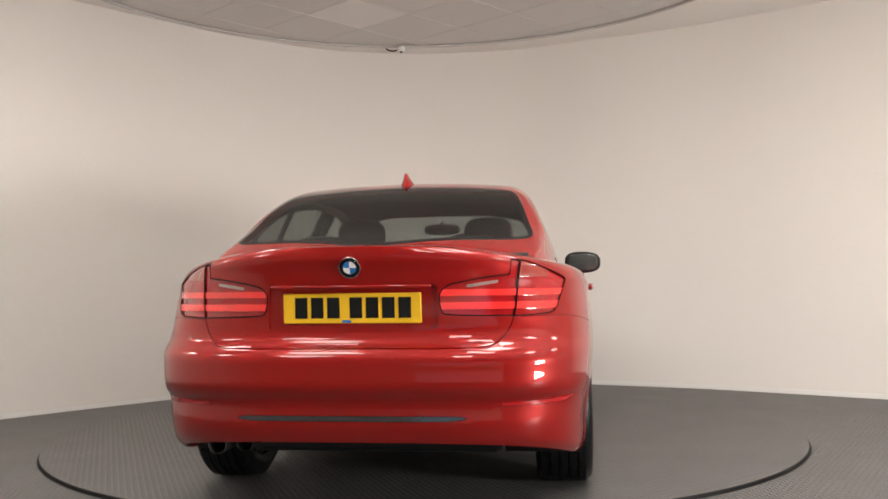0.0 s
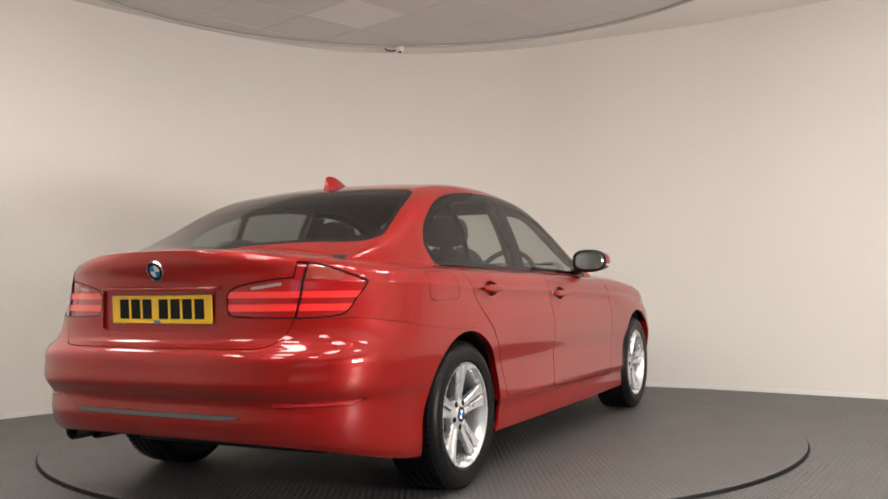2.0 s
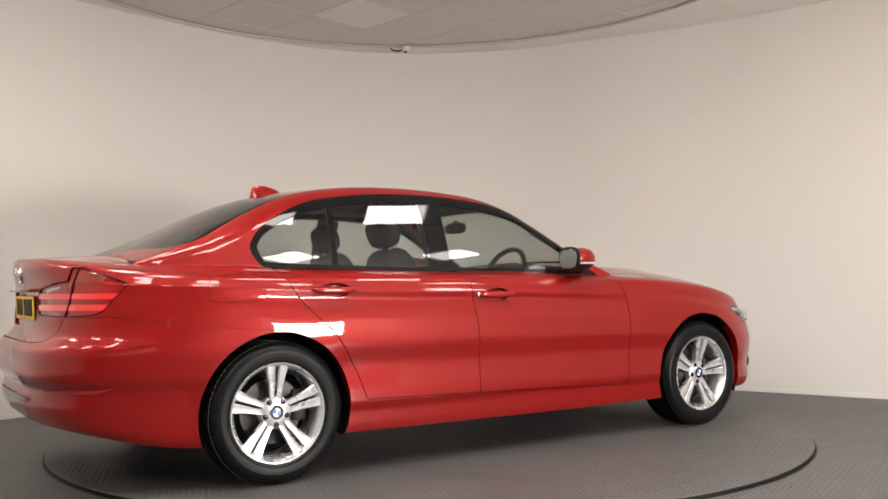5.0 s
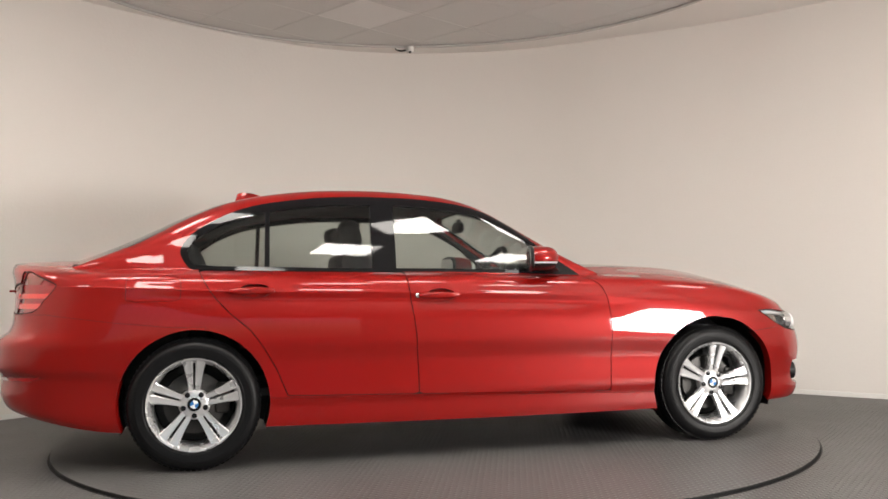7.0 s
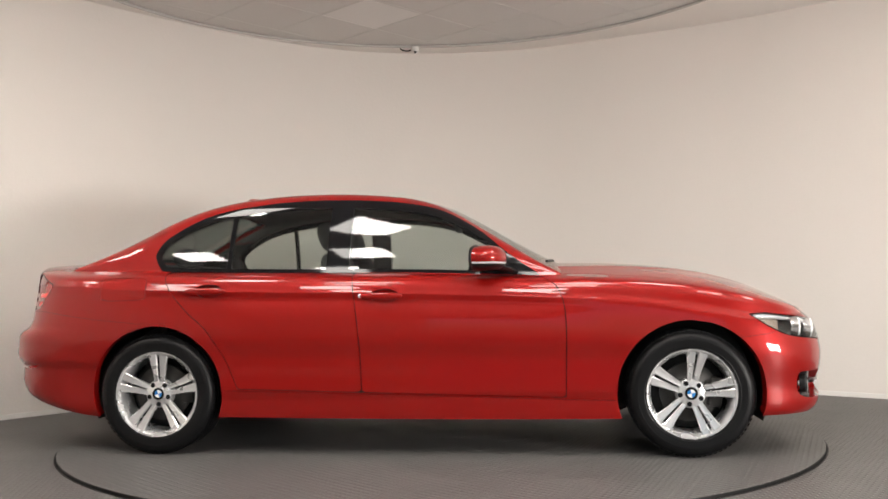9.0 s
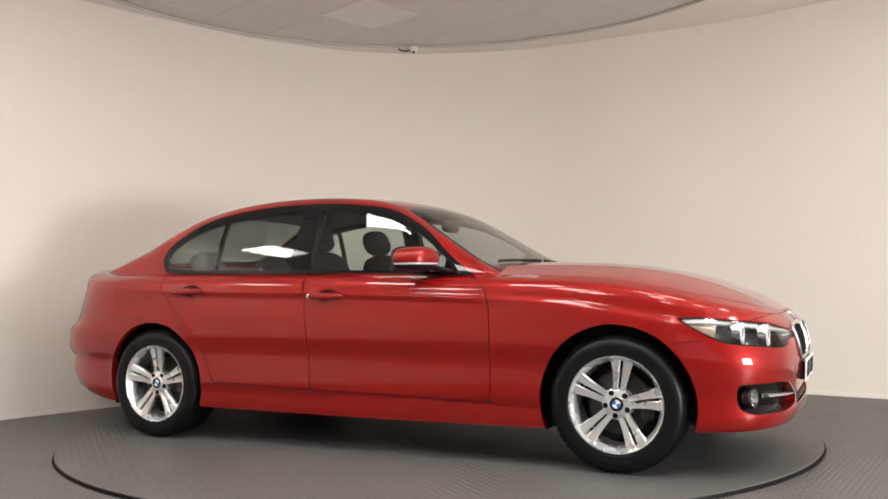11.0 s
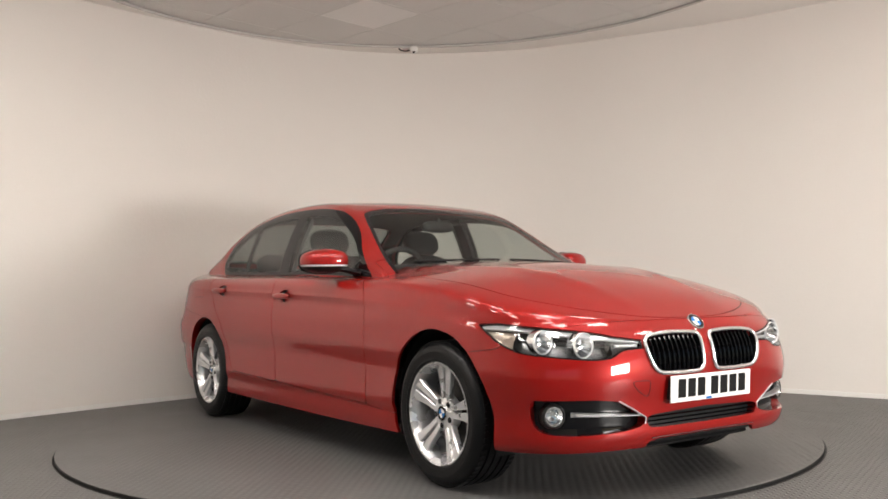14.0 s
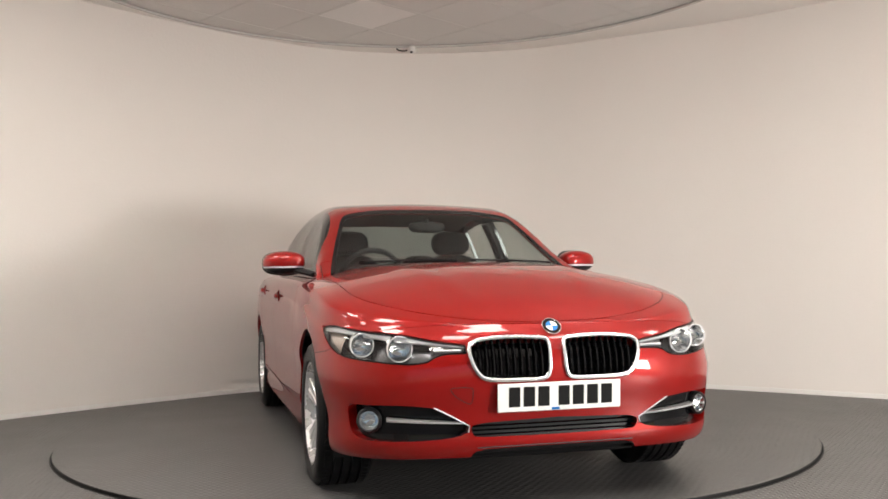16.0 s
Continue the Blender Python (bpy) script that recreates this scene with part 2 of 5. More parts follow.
# ---- the studio ----
CEIL = 3.10
WALLLINE = spline([(-4.7, -1.9), (-3.75, -0.42), (-3.0, 0.60), (-2.13, 1.56), (-1.5, 2.13), (-0.8, 2.54), (0, 2.67), (0.8, 2.56), (1.5, 2.24),
                   (2.3, 1.80), (2.8, 1.44), (3.4, 0.97), (5.0, -0.35)], 10, closed=False)
WALLLINE = np.array(EYE[:2]) + (WALLLINE - np.array(EYE[:2])) * 1.0203
FLOOR_Z = -0.018                      # the turntable stands a little proud of the floor


def strip(name, line, z0, z1, inner, outer, material, label="", flat=False):
    """A band along the wall's plan line, from z0 to z1, inner and outer metres off it (towards the room is positive)."""
    d = np.gradient(line, axis=0)
    nrm = np.stack([d[:, 1], -d[:, 0]], 1) / np.linalg.norm(d, axis=1)[:, None]
    a, b = line + nrm * inner, line + nrm * outer
    bm = bmesh.new()
    rows = [[bm.verts.new((*p, z)) for p in q] for q, z in ((a, z0), (a, z1), (b, z1), (b, z0))]
    for i in range(len(line) - 1):
        for k in range(4):
            r, s = rows[k], rows[(k + 1) % 4]
            bm.faces.new((r[i], r[i + 1], s[i + 1], s[i]))
    bmesh.ops.recalc_face_normals(bm, faces=bm.faces)
    return tagged(part(name, bm, material), label, kind="structure")


strip("wall_north", WALLLINE, -0.04, CEIL + 0.02, 0.0, -0.14, WALL, "smooth curved off-white painted studio wall")
strip("baseboard", WALLLINE, FLOOR_Z, 0.017, 0.012, 0.001, WHITE, "low white skirting strip at the foot of the curved wall")


def slab(name, x0, x1, y0, y1, z0, z1, material, label):
    bm = box(bmesh.new(), x1 - x0, y1 - y0, z1 - z0, pose((x0 + x1) / 2, (y0 + y1) / 2, (z0 + z1) / 2))
    return tagged(part(name, bm, material, smooth=False), label, kind="structure")


# Unseen walls closing the room; their openings are assumed, to admit light.
slab("wall_west", -4.84, -4.7, -9.9, -1.78, -0.04, CEIL + 0.02, WALL, "plain off-white side wall")
slab("wall_east", 5.0, 5.14, -9.9, -6.25, -0.04, CEIL + 0.02, WALL, "plain off-white side wall, out of view, beside the assumed opening")
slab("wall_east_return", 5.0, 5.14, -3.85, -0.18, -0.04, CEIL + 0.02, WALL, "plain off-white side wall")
slab("wall_east_lintel", 5.0, 5.14, -6.25, -3.85, 2.25, CEIL + 0.02, WALL, "off-white lintel, out of view, over the assumed side opening")
slab("wall_south", -4.7, -2.1, -9.9, -9.76, -0.04, CEIL + 0.02, WALL, "plain off-white end wall")
slab("wall_south_end", 3.3, 5.0, -9.9, -9.76, -0.04, CEIL + 0.02, WALL, "plain off-white end wall")
slab("wall_south_lintel", -2.1, 3.3, -9.9, -9.76, 2.65, CEIL + 0.02, WALL, "off-white lintel, out of view, over the assumed front opening")

TABLE_R = 2.235
TABLE_Y = 0.045


def plate_with_hole(bm, x0, x1, y0, y1, cx, cy, r, z, depth, seg=128):
    """A flat sheet with a round hole whose edge has depth (negative: down)."""
    inner, outer, low = [], [], []
    for i in range(seg):
        a = 2 * math.pi * i / seg
        c, s = math.cos(a), math.sin(a)
        k = min((x1 - cx) / c if c > 1e-9 else (x0 - cx) / c if c < -1e-9 else 1e9, (y1 - cy) / s if s > 1e-9 else (y0 - cy) / s if s < -1e-9 else 1e9)
        inner.append(bm.verts.new((cx + r * c, cy + r * s, z)))
        low.append(bm.verts.new((cx + r * c, cy + r * s, z + depth)))
        outer.append(bm.verts.new((cx + k * c, cy + k * s, z)))
    for i in range(seg):
        j = (i + 1) % seg
        bm.faces.new((inner[i], outer[i], outer[j], inner[j]))
        bm.faces.new((low[i], inner[i], inner[j], low[j]))
    return bm


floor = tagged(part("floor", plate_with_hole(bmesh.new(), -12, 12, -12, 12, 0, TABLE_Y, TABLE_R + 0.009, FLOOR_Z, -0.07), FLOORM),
               "dark grey studded rubber studio floor", kind="structure")
pit = tagged(part("pit", disc(bmesh.new(), TABLE_R + 0.2, 64, pose(0, TABLE_Y, -0.085)), SEAL), "dark pit under the turntable", kind="structure")
ring = tagged(part("floor_ring", lathe(bmesh.new(), [(TABLE_R + 0.003, -0.06), (TABLE_R + 0.003, FLOOR_Z + 0.001), (TABLE_R + 0.010, FLOOR_Z + 0.002), (TABLE_R + 0.012, FLOOR_Z - 0.002)], 160, pose(0, TABLE_Y, 0)), RING),
              "black steel edging ring round the turntable", kind="structure")

table = tagged(empty("turntable"), "round motor-driven turntable just proud of the floor, dark rubber top", "turntable")
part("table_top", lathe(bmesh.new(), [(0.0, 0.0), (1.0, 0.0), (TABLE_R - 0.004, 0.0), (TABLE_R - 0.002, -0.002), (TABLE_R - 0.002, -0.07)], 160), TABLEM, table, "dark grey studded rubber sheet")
part("table_rim", lathe(bmesh.new(), [(TABLE_R - 0.0015, -0.06), (TABLE_R - 0.0015, -0.0022), (TABLE_R, -0.0032), (TABLE_R, -0.06)], 160), RING, table, "black steel edge standing proud of the floor")

# ceiling: a white soffit with a round opening, and a grey tiled ceiling a little above it
CX, CY, CR = -0.13, 0.033, 2.58
tagged(part("ceiling_soffit", plate_with_hole(bmesh.new(), -12, 12, -12, 12, CX, CY, CR, CEIL, 0.018), SOFFIT), "flat off-white soffit round the circular ceiling", kind="structure")


# Grey ring coloured as the shadow line between soffit and tiles.
tagged(part("ceiling_shadow_line", lathe(bmesh.new(), [(CR + 0.002, CEIL + 0.017), (CR - 0.004, CEIL + 0.017), (CR - 0.004, CEIL + 0.002), (CR + 0.002, CEIL - 0.001), (CR + 0.010, CEIL - 0.003), (CR + 0.012, CEIL + 0.001)], 160, pose(CX, CY, 0)), GAP),
       "thin grey ring drawn as the shadow line round the circular ceiling", kind="structure")
LIT = {(-5, -4), (-3, -6), (-1, -6), (-5, -2)}


def ceiling_mesh():
    bm = bmesh.new()
    p = 0.6
    turn = pose(-0.53, 1.66, CEIL + 0.02, 0, 0, 45)
    for i in range(-9, 10):
        for j in range(-9, 10):
            c = turn @ Vector((i * p, j * p, 0))
            if math.hypot(c.x - CX, c.y - CY) > 3.1 or (i, j) in LIT:
                continue
            plain = (i, j) == (0, 0)
            r = bmesh.ops.create_cube(bm, size=1, matrix=turn @ pose(i * p, j * p, 0.012) @ Matrix.Diagonal((p - 0.022, p - 0.022, 0.02, 1)))
            if plain:
                for f in {f for v in r["verts"] for f in v.link_faces}:
                    f.material_index = 1
    for k in range(-9, 11):
        for turned in (0, 90):
            r = bmesh.ops.create_cube(bm, size=1, matrix=turn @ pose(0, 0, 0.006, 0, 0, turned) @ pose(0, (k - 0.5) * p, 0) @ Matrix.Diagonal((6.0, 0.02, 0.012, 1)))
            for f in {f for v in r["verts"] for f in v.link_faces}:
                f.material_index = 2
    return bm, turn, p


cbm, cturn, cp = ceiling_mesh()
tagged(part("ceiling", cbm, [TILE, TILEP, GRID], smooth=False), "grey suspended tile ceiling laid diagonally", kind="structure")
slab("roof_slab", -5.0, 5.3, -10.0, 3.0, CEIL + 0.12, CEIL + 0.2, SOFFIT, "slab over the studio")


def led_panel(m):
    o = tagged(empty("ceiling_light", m), "square flush ceiling light panel, lit, warm white", "ceiling light", "ceiling lights")
    part("frame", box(bmesh.new(), 0.578, 0.578, 0.02, pose(0, 0, 0.012)), WHITE, o)
    part("diffuser", box(bmesh.new(), 0.54, 0.54, 0.012, pose(0, 0, 0.003), 0.003, 1), LED, o, "glowing white diffuser")
    return o


SOFFIT_LIGHTS = [pose(-3.0, -3.2, CEIL - 0.024), pose(-1.25, -3.2, CEIL - 0.024), pose(0.5, -3.2, CEIL - 0.024), pose(2.25, -3.2, CEIL - 0.024), pose(0.1, -4.9, CEIL - 0.024), pose(-1.8, -4.3, CEIL - 0.024), pose(-3.9, -1.5, CEIL - 0.024), pose(3.5, -1.9, CEIL - 0.024)]
first = None
for i, j in sorted(LIT):
    mm = cturn @ pose(i * cp, j * cp, 0)
    first = led_panel(mm) if first is None else (copy_thing(first, mm) and first)
for mm in SOFFIT_LIGHTS:
    copy_thing(first, mm)


def security_camera():
    """Small dome camera on a short arm at the top of the wall, with a cable."""
    o = tagged(empty("security_camera", pose(-0.23, 2.56, 3.055)), "small white dome camera fixed where wall meets ceiling", "security camera")
    part("mount", lathe(bmesh.new(), [(0.0, 0.045), (0.035, 0.045), (0.035, 0.03), (0.022, 0.026), (0.0, 0.026)], 20, pose(0.03, 0.04, 0)), WHITE, o)
    part("housing", lathe(bmesh.new(), [(0.0, 0.032), (0.03, 0.03), (0.038, 0.012), (0.036, -0.006), (0.022, -0.016), (0.0, -0.018)], 24, pose(0.03, 0.02, 0)), WHITE, o)
    part("lens", lathe(bmesh.new(), [(0.0, -0.022), (0.007, -0.020), (0.012, -0.012), (0.013, -0.004)], 16, pose(0.03, -0.008, -0.004)), GLOSSB, o, "dark glossy dome")
    part("cable", tube(bmesh.new(), [(0.0, 0.05, 0.02), (-0.05, 0.06, 0.012), (-0.09, 0.055, 0.02), (-0.11, 0.07, 0.04)], 0.007, 6), BLACKP, o, "short dark cable")
    return o


security_camera()

# ---- the car: shell ----
# Car space: x forward from mid wheelbase, y to the car's left, z up from the ground. The half with y > 0 is shaped, then mirrored.
AXLE = 1.405
XF0, XR0, NF, NR = 1.42, -1.52, 3.1, 3.5
nose = smoothline([0.13, 0.17, 0.21, 0.26, 0.32, 0.40, 0.50, 0.58, 0.64, 0.69, 0.73], [2.03, 2.07, 2.125, 2.155, 2.155, 2.16, 2.175, 2.172, 2.158, 2.132, 2.095])
tail = smoothline([0.18, 0.26, 0.33, 0.39, 0.43, 0.475, 0.505, 0.58, 0.63, 0.655, 0.675, 0.70, 0.78, 0.88, 0.94, 0.99, 1.035],
                  [-2.27, -2.31, -2.36, -2.380, -2.376, -2.378, -2.402, -2.405, -2.40, -2.385, -2.352, -2.337, -2.330, -2.333, -2.343, -2.356, -2.352])
width = smoothline([-2.4, -1.9, -1.4, -0.8, 0.0, 0.8, 1.4, 1.9, 2.2], [0.874, 0.886, 0.900, 0.897, 0.892, 0.893, 0.900, 0.895, 0.88])
topline = smoothline([-2.42, -2.2, -2.0, -1.7, -1.4, -1.0, -0.4, 0.0, 0.65, 0.9, 1.2, 1.5, 1.7, 1.85, 2.0, 2.12],
                     [1.035, 1.018, 1.004, 0.990, 0.978, 0.970, 0.960, 0.952, 0.934, 0.930, 0.912, 0.876, 0.835, 0.797, 0.757, 0.728])
botline = smoothline([-2.42, -2.25, -1.9, -1.0, 1.0, 1.8, 2.05, 2.2], [0.325, 0.285, 0.215, 0.200, 0.195, 0.210, 0.215, 0.222])
crease = smoothline([-2.4, -1.9, -1.34, -0.07, 0.7, 1.2, 1.6, 2.2], [0.915, 0.895, 0.872, 0.842, 0.815, 0.785, 0.72, 0.64])
shoulder = smoothline([-2.4, -1.9, -1.4, -0.5, 0.65, 1.0, 1.5, 2.2], [0.172, 0.172, 0.156, 0.141, 0.135, 0.125, 0.11, 0.09])


def side_y(x, z, zb, zt):
    """Half width of the lower body at station x for heights z."""
    zc = min(float(crease(x)), zt - 0.075)
    s = float(shoulder(x))
    a = float(np.interp(x, [-1.7, -1.2, 0.55, 1.0], [0.2, 1, 1, 0]))
    b = float(np.interp(abs(x), [1.05, 1.25], [1, 0]))
    k = 0.37 + (zc - 0.37) * np.array([0.28, 0.52, 0.72, 0.85, 0.95])
    zz = [zb, 0.225 if zb < 0.215 else zb + 0.012, max(0.30, zb + 0.02), max(0.335, zb + 0.03), *k, zc, zc + 0.014, zt - 0.022, zt]
    zz = np.maximum.accumulate(np.array(zz) + np.arange(len(zz)) * 1e-5)
    dd = [0.054 - 0.021 * b, 0.041 - 0.013 * b, 0.030 - 0.005 * b, 0.030 - 0.016 * b, 0.010 + 0.007 * b, 0.001 * b, 0.0035, 0.006 + 0.008 * a, 0.010 + 0.014 * a, 0.013 + 0.003 * a, 0.019 + 0.002 * a, s * 0.46, s]
    return float(width(x)) - smoothline(zz, dd, True)(z)


def nose_power(z):
    """How square the front corners are in plan: squarer low down."""
    return np.interp(z, [0.2, 0.45, 0.62, 0.75], [3.8, 3.65, 3.3, 3.1])


def tail_power(z):
    return np.interp(z, [0.35, 0.62, 0.80, 0.95, 1.02], [4.1, 3.9, 3.3, 2.9, 2.8])


NZ1, NZ2 = 40, 14
cols = []
for th in np.linspace(0, math.pi / 2, 46)[:-1]:
    cols.append(("f", th, 0))
for x in np.linspace(XF0, XR0, 130):
    cols.append(("m", 0, x))
for th in np.linspace(math.pi / 2, 0, 46)[1:]:
    cols.append(("r", th, 0))

VERT, FACE = [], []
INDEX = {}


def vid(p):
    k = (round(p[0], 5), round(p[1], 5), round(p[2], 5))
    if k not in INDEX:
        INDEX[k] = len(VERT)
        VERT.append(p)
    return INDEX[k]


def quad(*ids):
    ids = [a for i, a in enumerate(ids) if a != ids[i - 1]]
    if len(set(ids)) > 2:
        FACE.append(tuple(ids))


grid, edge = [], []
for kind, th, x in cols:
    c, s = math.cos(th), math.sin(th)
    if kind == "f":
        ex, ey = max(c, 0) ** (2 / NF), max(s, 0) ** (2 / NF)
        xref = XF0 + (2.12 - XF0) * ex
    elif kind == "r":
        ex, ey = max(c, 0) ** (2 / NR), max(s, 0) ** (2 / NR)
        xref = XR0 + (-2.40 - XR0) * ex
    else:
        ex, ey, xref = 0, 1, x
    zb, zt = float(botline(xref)), float(topline(xref))
    if kind == "r":
        zt -= 0.026 * ey ** 3 * ex
    zc = min(float(crease(xref)), zt - 0.075)
    z = np.concatenate([np.linspace(zb, zc, NZ1), np.linspace(zc, zt, NZ2 + 1)[1:]])
    if kind == "f":
        ex, ey = max(c, 0) ** (2 / nose_power(z)), max(s, 0) ** (2 / nose_power(z))
    elif kind == "r":
        ex, ey = max(c, 0) ** (2 / tail_power(z)), max(s, 0) ** (2 / tail_power(z))
    y = side_y(xref, z, zb, zt) * ey
    if xref < -1.74:
        y = y - 0.009 / (1 + np.exp((z - 0.478) / 0.004)) * np.minimum(1.0, ey * 1.2)
    if kind == "f":
        xx = XF0 + (nose(z) - XF0) * ex
    elif kind == "r":
        xx = XR0 + (tail(z) - XR0) * ex
    else:
        xx = np.full(len(z), x)
    grid.append([vid((float(a), float(b), float(d))) for a, b, d in zip(xx, y, z)])
    edge.append((float(xx[-1]), float(y[-1]), float(z[-1])))
for a, b in zip(grid, grid[1:]):
    for i in range(len(a) - 1):
        quad(a[i], a[i + 1], b[i + 1], b[i])

EDGE = np.array(edge)
edge_y = lambda x: np.interp(x, EDGE[::-1, 0], EDGE[::-1, 1])
edge_z = lambda x: np.interp(x, EDGE[::-1, 0], EDGE[::-1, 2])
bonnet_z = smoothline([0.5, 0.8, 1.0, 1.2, 1.4, 1.6, 1.8, 1.95, 2.05, 2.10], [1.018, 1.014, 1.009, 0.998, 0.977, 0.938, 0.877, 0.814, 0.757, 0.728])
boot_z = smoothline([-2.41, -2.355, -2.3, -2.15, -2.0, -1.85, -1.6], [1.020, 1.034, 1.040, 1.047, 1.051, 1.056, 1.07])


def deck(lo, hi, top, power, rows=22, ridge=0.0):
    sel = [e for e in edge if lo <= e[0] <= hi]
    g = []
    for x, ye, ze in sel:
        t = np.linspace(0, 1, rows)
        t = 1 - (1 - t) ** 1.25
        y = ye * (1 - t)
        zc = max(float(top(x)), ze)
        u = np.abs(y / max(ye, 1e-6))
        z = ze + (zc - ze) * (1 - u ** power)
        if ridge:
            yr = 0.24 + 0.30 * np.clip((2.1 - x) / 1.35, 0, 1)
            f = np.clip((2.06 - x) / 0.35, 0, 1)
            z = z + ridge * f * np.exp(-((y - yr) / 0.05) ** 2) * (y < ye * 0.98)
        g.append([vid((x, float(a), float(b))) for a, b in zip(y, z)])
    for a, b in zip(g, g[1:]):
        for i in range(rows - 1):
            quad(a[i], a[i + 1], b[i + 1], b[i])


deck(0.62, 3, bonnet_z, 2.3, ridge=0.007)
deck(-3, -1.86, boot_z, 2.6)

roof_z = smoothline([1.0, 0.824, 0.66, 0.486, 0.312, 0.137, -0.040, -0.225, -0.583, -0.944, -1.126, -1.308, -1.491, -1.674, -1.858, -2.0, -2.1],
                    [0.90, 0.983, 1.061, 1.157, 1.258, 1.347, 1.398, 1.421, 1.436, 1.419, 1.394, 1.351, 1.281, 1.195, 1.114, 1.060, 1.02])


def cabin_z(x, y):
    bow = np.interp(x, [-1.7, -0.9, -0.4, 0.3], [-0.18, -0.08, 0.02, 0.09])
    return float(roof_z(x + bow * y * y)) - 0.078 * y * y


def cabin_section(x):
    ye, ze = float(edge_y(x)), float(edge_z(x))
    lean = lambda z: ye - 0.24 * (z - ze) - 0.42 * (z - ze) ** 2
    lo, hi = ze, 1.6
    if cabin_z(x, ye) <= ze + 0.004:
        return [(ye * (1 - t), cabin_z(x, ye * (1 - t)) if t else ze) for t in np.linspace(0, 1, 36)]
    for _ in range(30):
        mid = (lo + hi) / 2
        if cabin_z(x, lean(mid)) > mid:
            lo = mid
        else:
            hi = mid
    zk, yk = lo, lean(lo)
    r = min(0.075, (zk - ze) * 0.5)
    out = [(lean(z), z) for z in np.linspace(ze, zk - r, 14)]
    b = (yk - r * 1.15, cabin_z(x, yk - r * 1.15))
    for t in np.linspace(0, 1, 8)[1:-1]:
        a = out[13]
        out.append(((1 - t) ** 2 * a[0] + 2 * t * (1 - t) * yk + t * t * b[0], (1 - t) ** 2 * a[1] + 2 * t * (1 - t) * zk + t * t * b[1]))
    out += [(y, cabin_z(x, y)) for y in np.linspace(b[0], 0, 16)]
    return out


CABIN_START = len(FACE)
g = []
for x, ye, ze in [e for e in edge if -2.06 <= e[0] <= 1.0]:
    g.append([vid((x, float(a), float(b))) for a, b in cabin_section(x)])
for a, b in zip(g, g[1:]):
    for i in range(len(a) - 1):
        quad(a[i], a[i + 1], b[i + 1], b[i])

# ---- cutting the shell into panels ----


def cut(faces, fun, at=0.0):
    """Split faces along fun(points) = at. Returns those below and those above."""
    if not faces:
        return [], []
    ids = np.unique(np.concatenate([np.array(f) for f in faces]))
    P = np.array(VERT)
    val = np.full(len(P), 1.0)
    val[ids] = fun(P[ids]) - at
    val[np.abs(val) < 1e-7] = 1e-7
    need = set()
    for f in faces:
        for i in range(len(f)):
            a, b = f[i - 1], f[i]
            if (val[a] < 0) != (val[b] < 0):
                need.add((min(a, b), max(a, b)))
    need = sorted(need)
    mids = {}
    if need:
        A, B = P[[n[0] for n in need]], P[[n[1] for n in need]]
        va = val[[n[0] for n in need]]
        lo, hi = np.zeros(len(need)), np.ones(len(need))
        for _ in range(14):
            m = (lo + hi) / 2
            vm = fun(A + (B - A) * m[:, None]) - at
            same = (vm < 0) == (va < 0)
            lo, hi = np.where(same, m, lo), np.where(same, hi, m)
        Q = A + (B - A) * ((lo + hi) / 2)[:, None]
        for n, q in zip(need, Q):
            mids[n] = vid(tuple(float(v) for v in q))
    inn, out = [], []
    for f in faces:
        s = [val[v] < 0 for v in f]
        if all(s):
            inn.append(f)
        elif not any(s):
            out.append(f)
        else:
            for keep, dest in ((True, inn), (False, out)):
                g = []
                for i in range(len(f)):
                    a, b = f[i - 1], f[i]
                    if s[i - 1] != s[i]:
                        g.append(mids[(min(a, b), max(a, b))])
                    if s[i] == keep:
                        g.append(b)
                g = [v for i, v in enumerate(g) if v != g[i - 1]]
                if len(set(g)) > 2:
                    dest.append(tuple(g))
    return inn, out


def arc_table(x0, xt, n, w):
    """Arc length round a corner of the body, from the centre line, against the bearing from a point inside."""
    pts = [(x0 + (xt - x0) * max(math.cos(t), 0) ** (2 / n), w * max(math.sin(t), 0) ** (2 / n)) for t in np.linspace(0, math.pi / 2, 200)]
    pts.append((x0 - math.copysign(1.2, xt), w))
    pts = np.array(pts)
    s = np.concatenate([[0], np.cumsum(np.linalg.norm(np.diff(pts, axis=0), axis=1))])
    ang = np.arctan2(pts[:, 1], (pts[:, 0] - x0 * 0.8) * math.copysign(1, xt))
    return pts, s, ang


FP, FS, FA = arc_table(XF0, 2.15, 3.4, 0.88)
RP, RS, RA = arc_table(XR0, -2.37, NR, 0.87)


def front_uv(P):
    return np.stack([np.interp(np.arctan2(P[:, 1], P[:, 0] - XF0 * 0.8), FA, FS), P[:, 2]], 1)


def rear_uv(P):
    return np.stack([np.interp(np.arctan2(P[:, 1], -(P[:, 0] - XR0 * 0.8)), RA, RS), P[:, 2]], 1)


def fy(y):
    return float(np.interp(y, FP[:, 1], FS))


def fx(x):
    return float(np.interp(-x, -FP[:, 0], FS))


def ry(y):
    return float(np.interp(y, RP[:, 1], RS))


def rx(x):
    return float(np.interp(x, RP[:, 0], RS))


def region(pts, proj, n=8, cond=None):
    """A distance function of body points from an outline in one of the body's projections."""
    f = sdf(spline(pts, n))

    def g(P):
        q = {"side": lambda: P[:, [0, 2]], "front": lambda: front_uv(P), "rear": lambda: rear_uv(P), "yz": lambda: P[:, [1, 2]], "plan": lambda: P[:, [0, 1]]}[proj]()
        v = f(q)
        if cond is not None:
            v = np.maximum(v, cond(P))
        return v
    return g


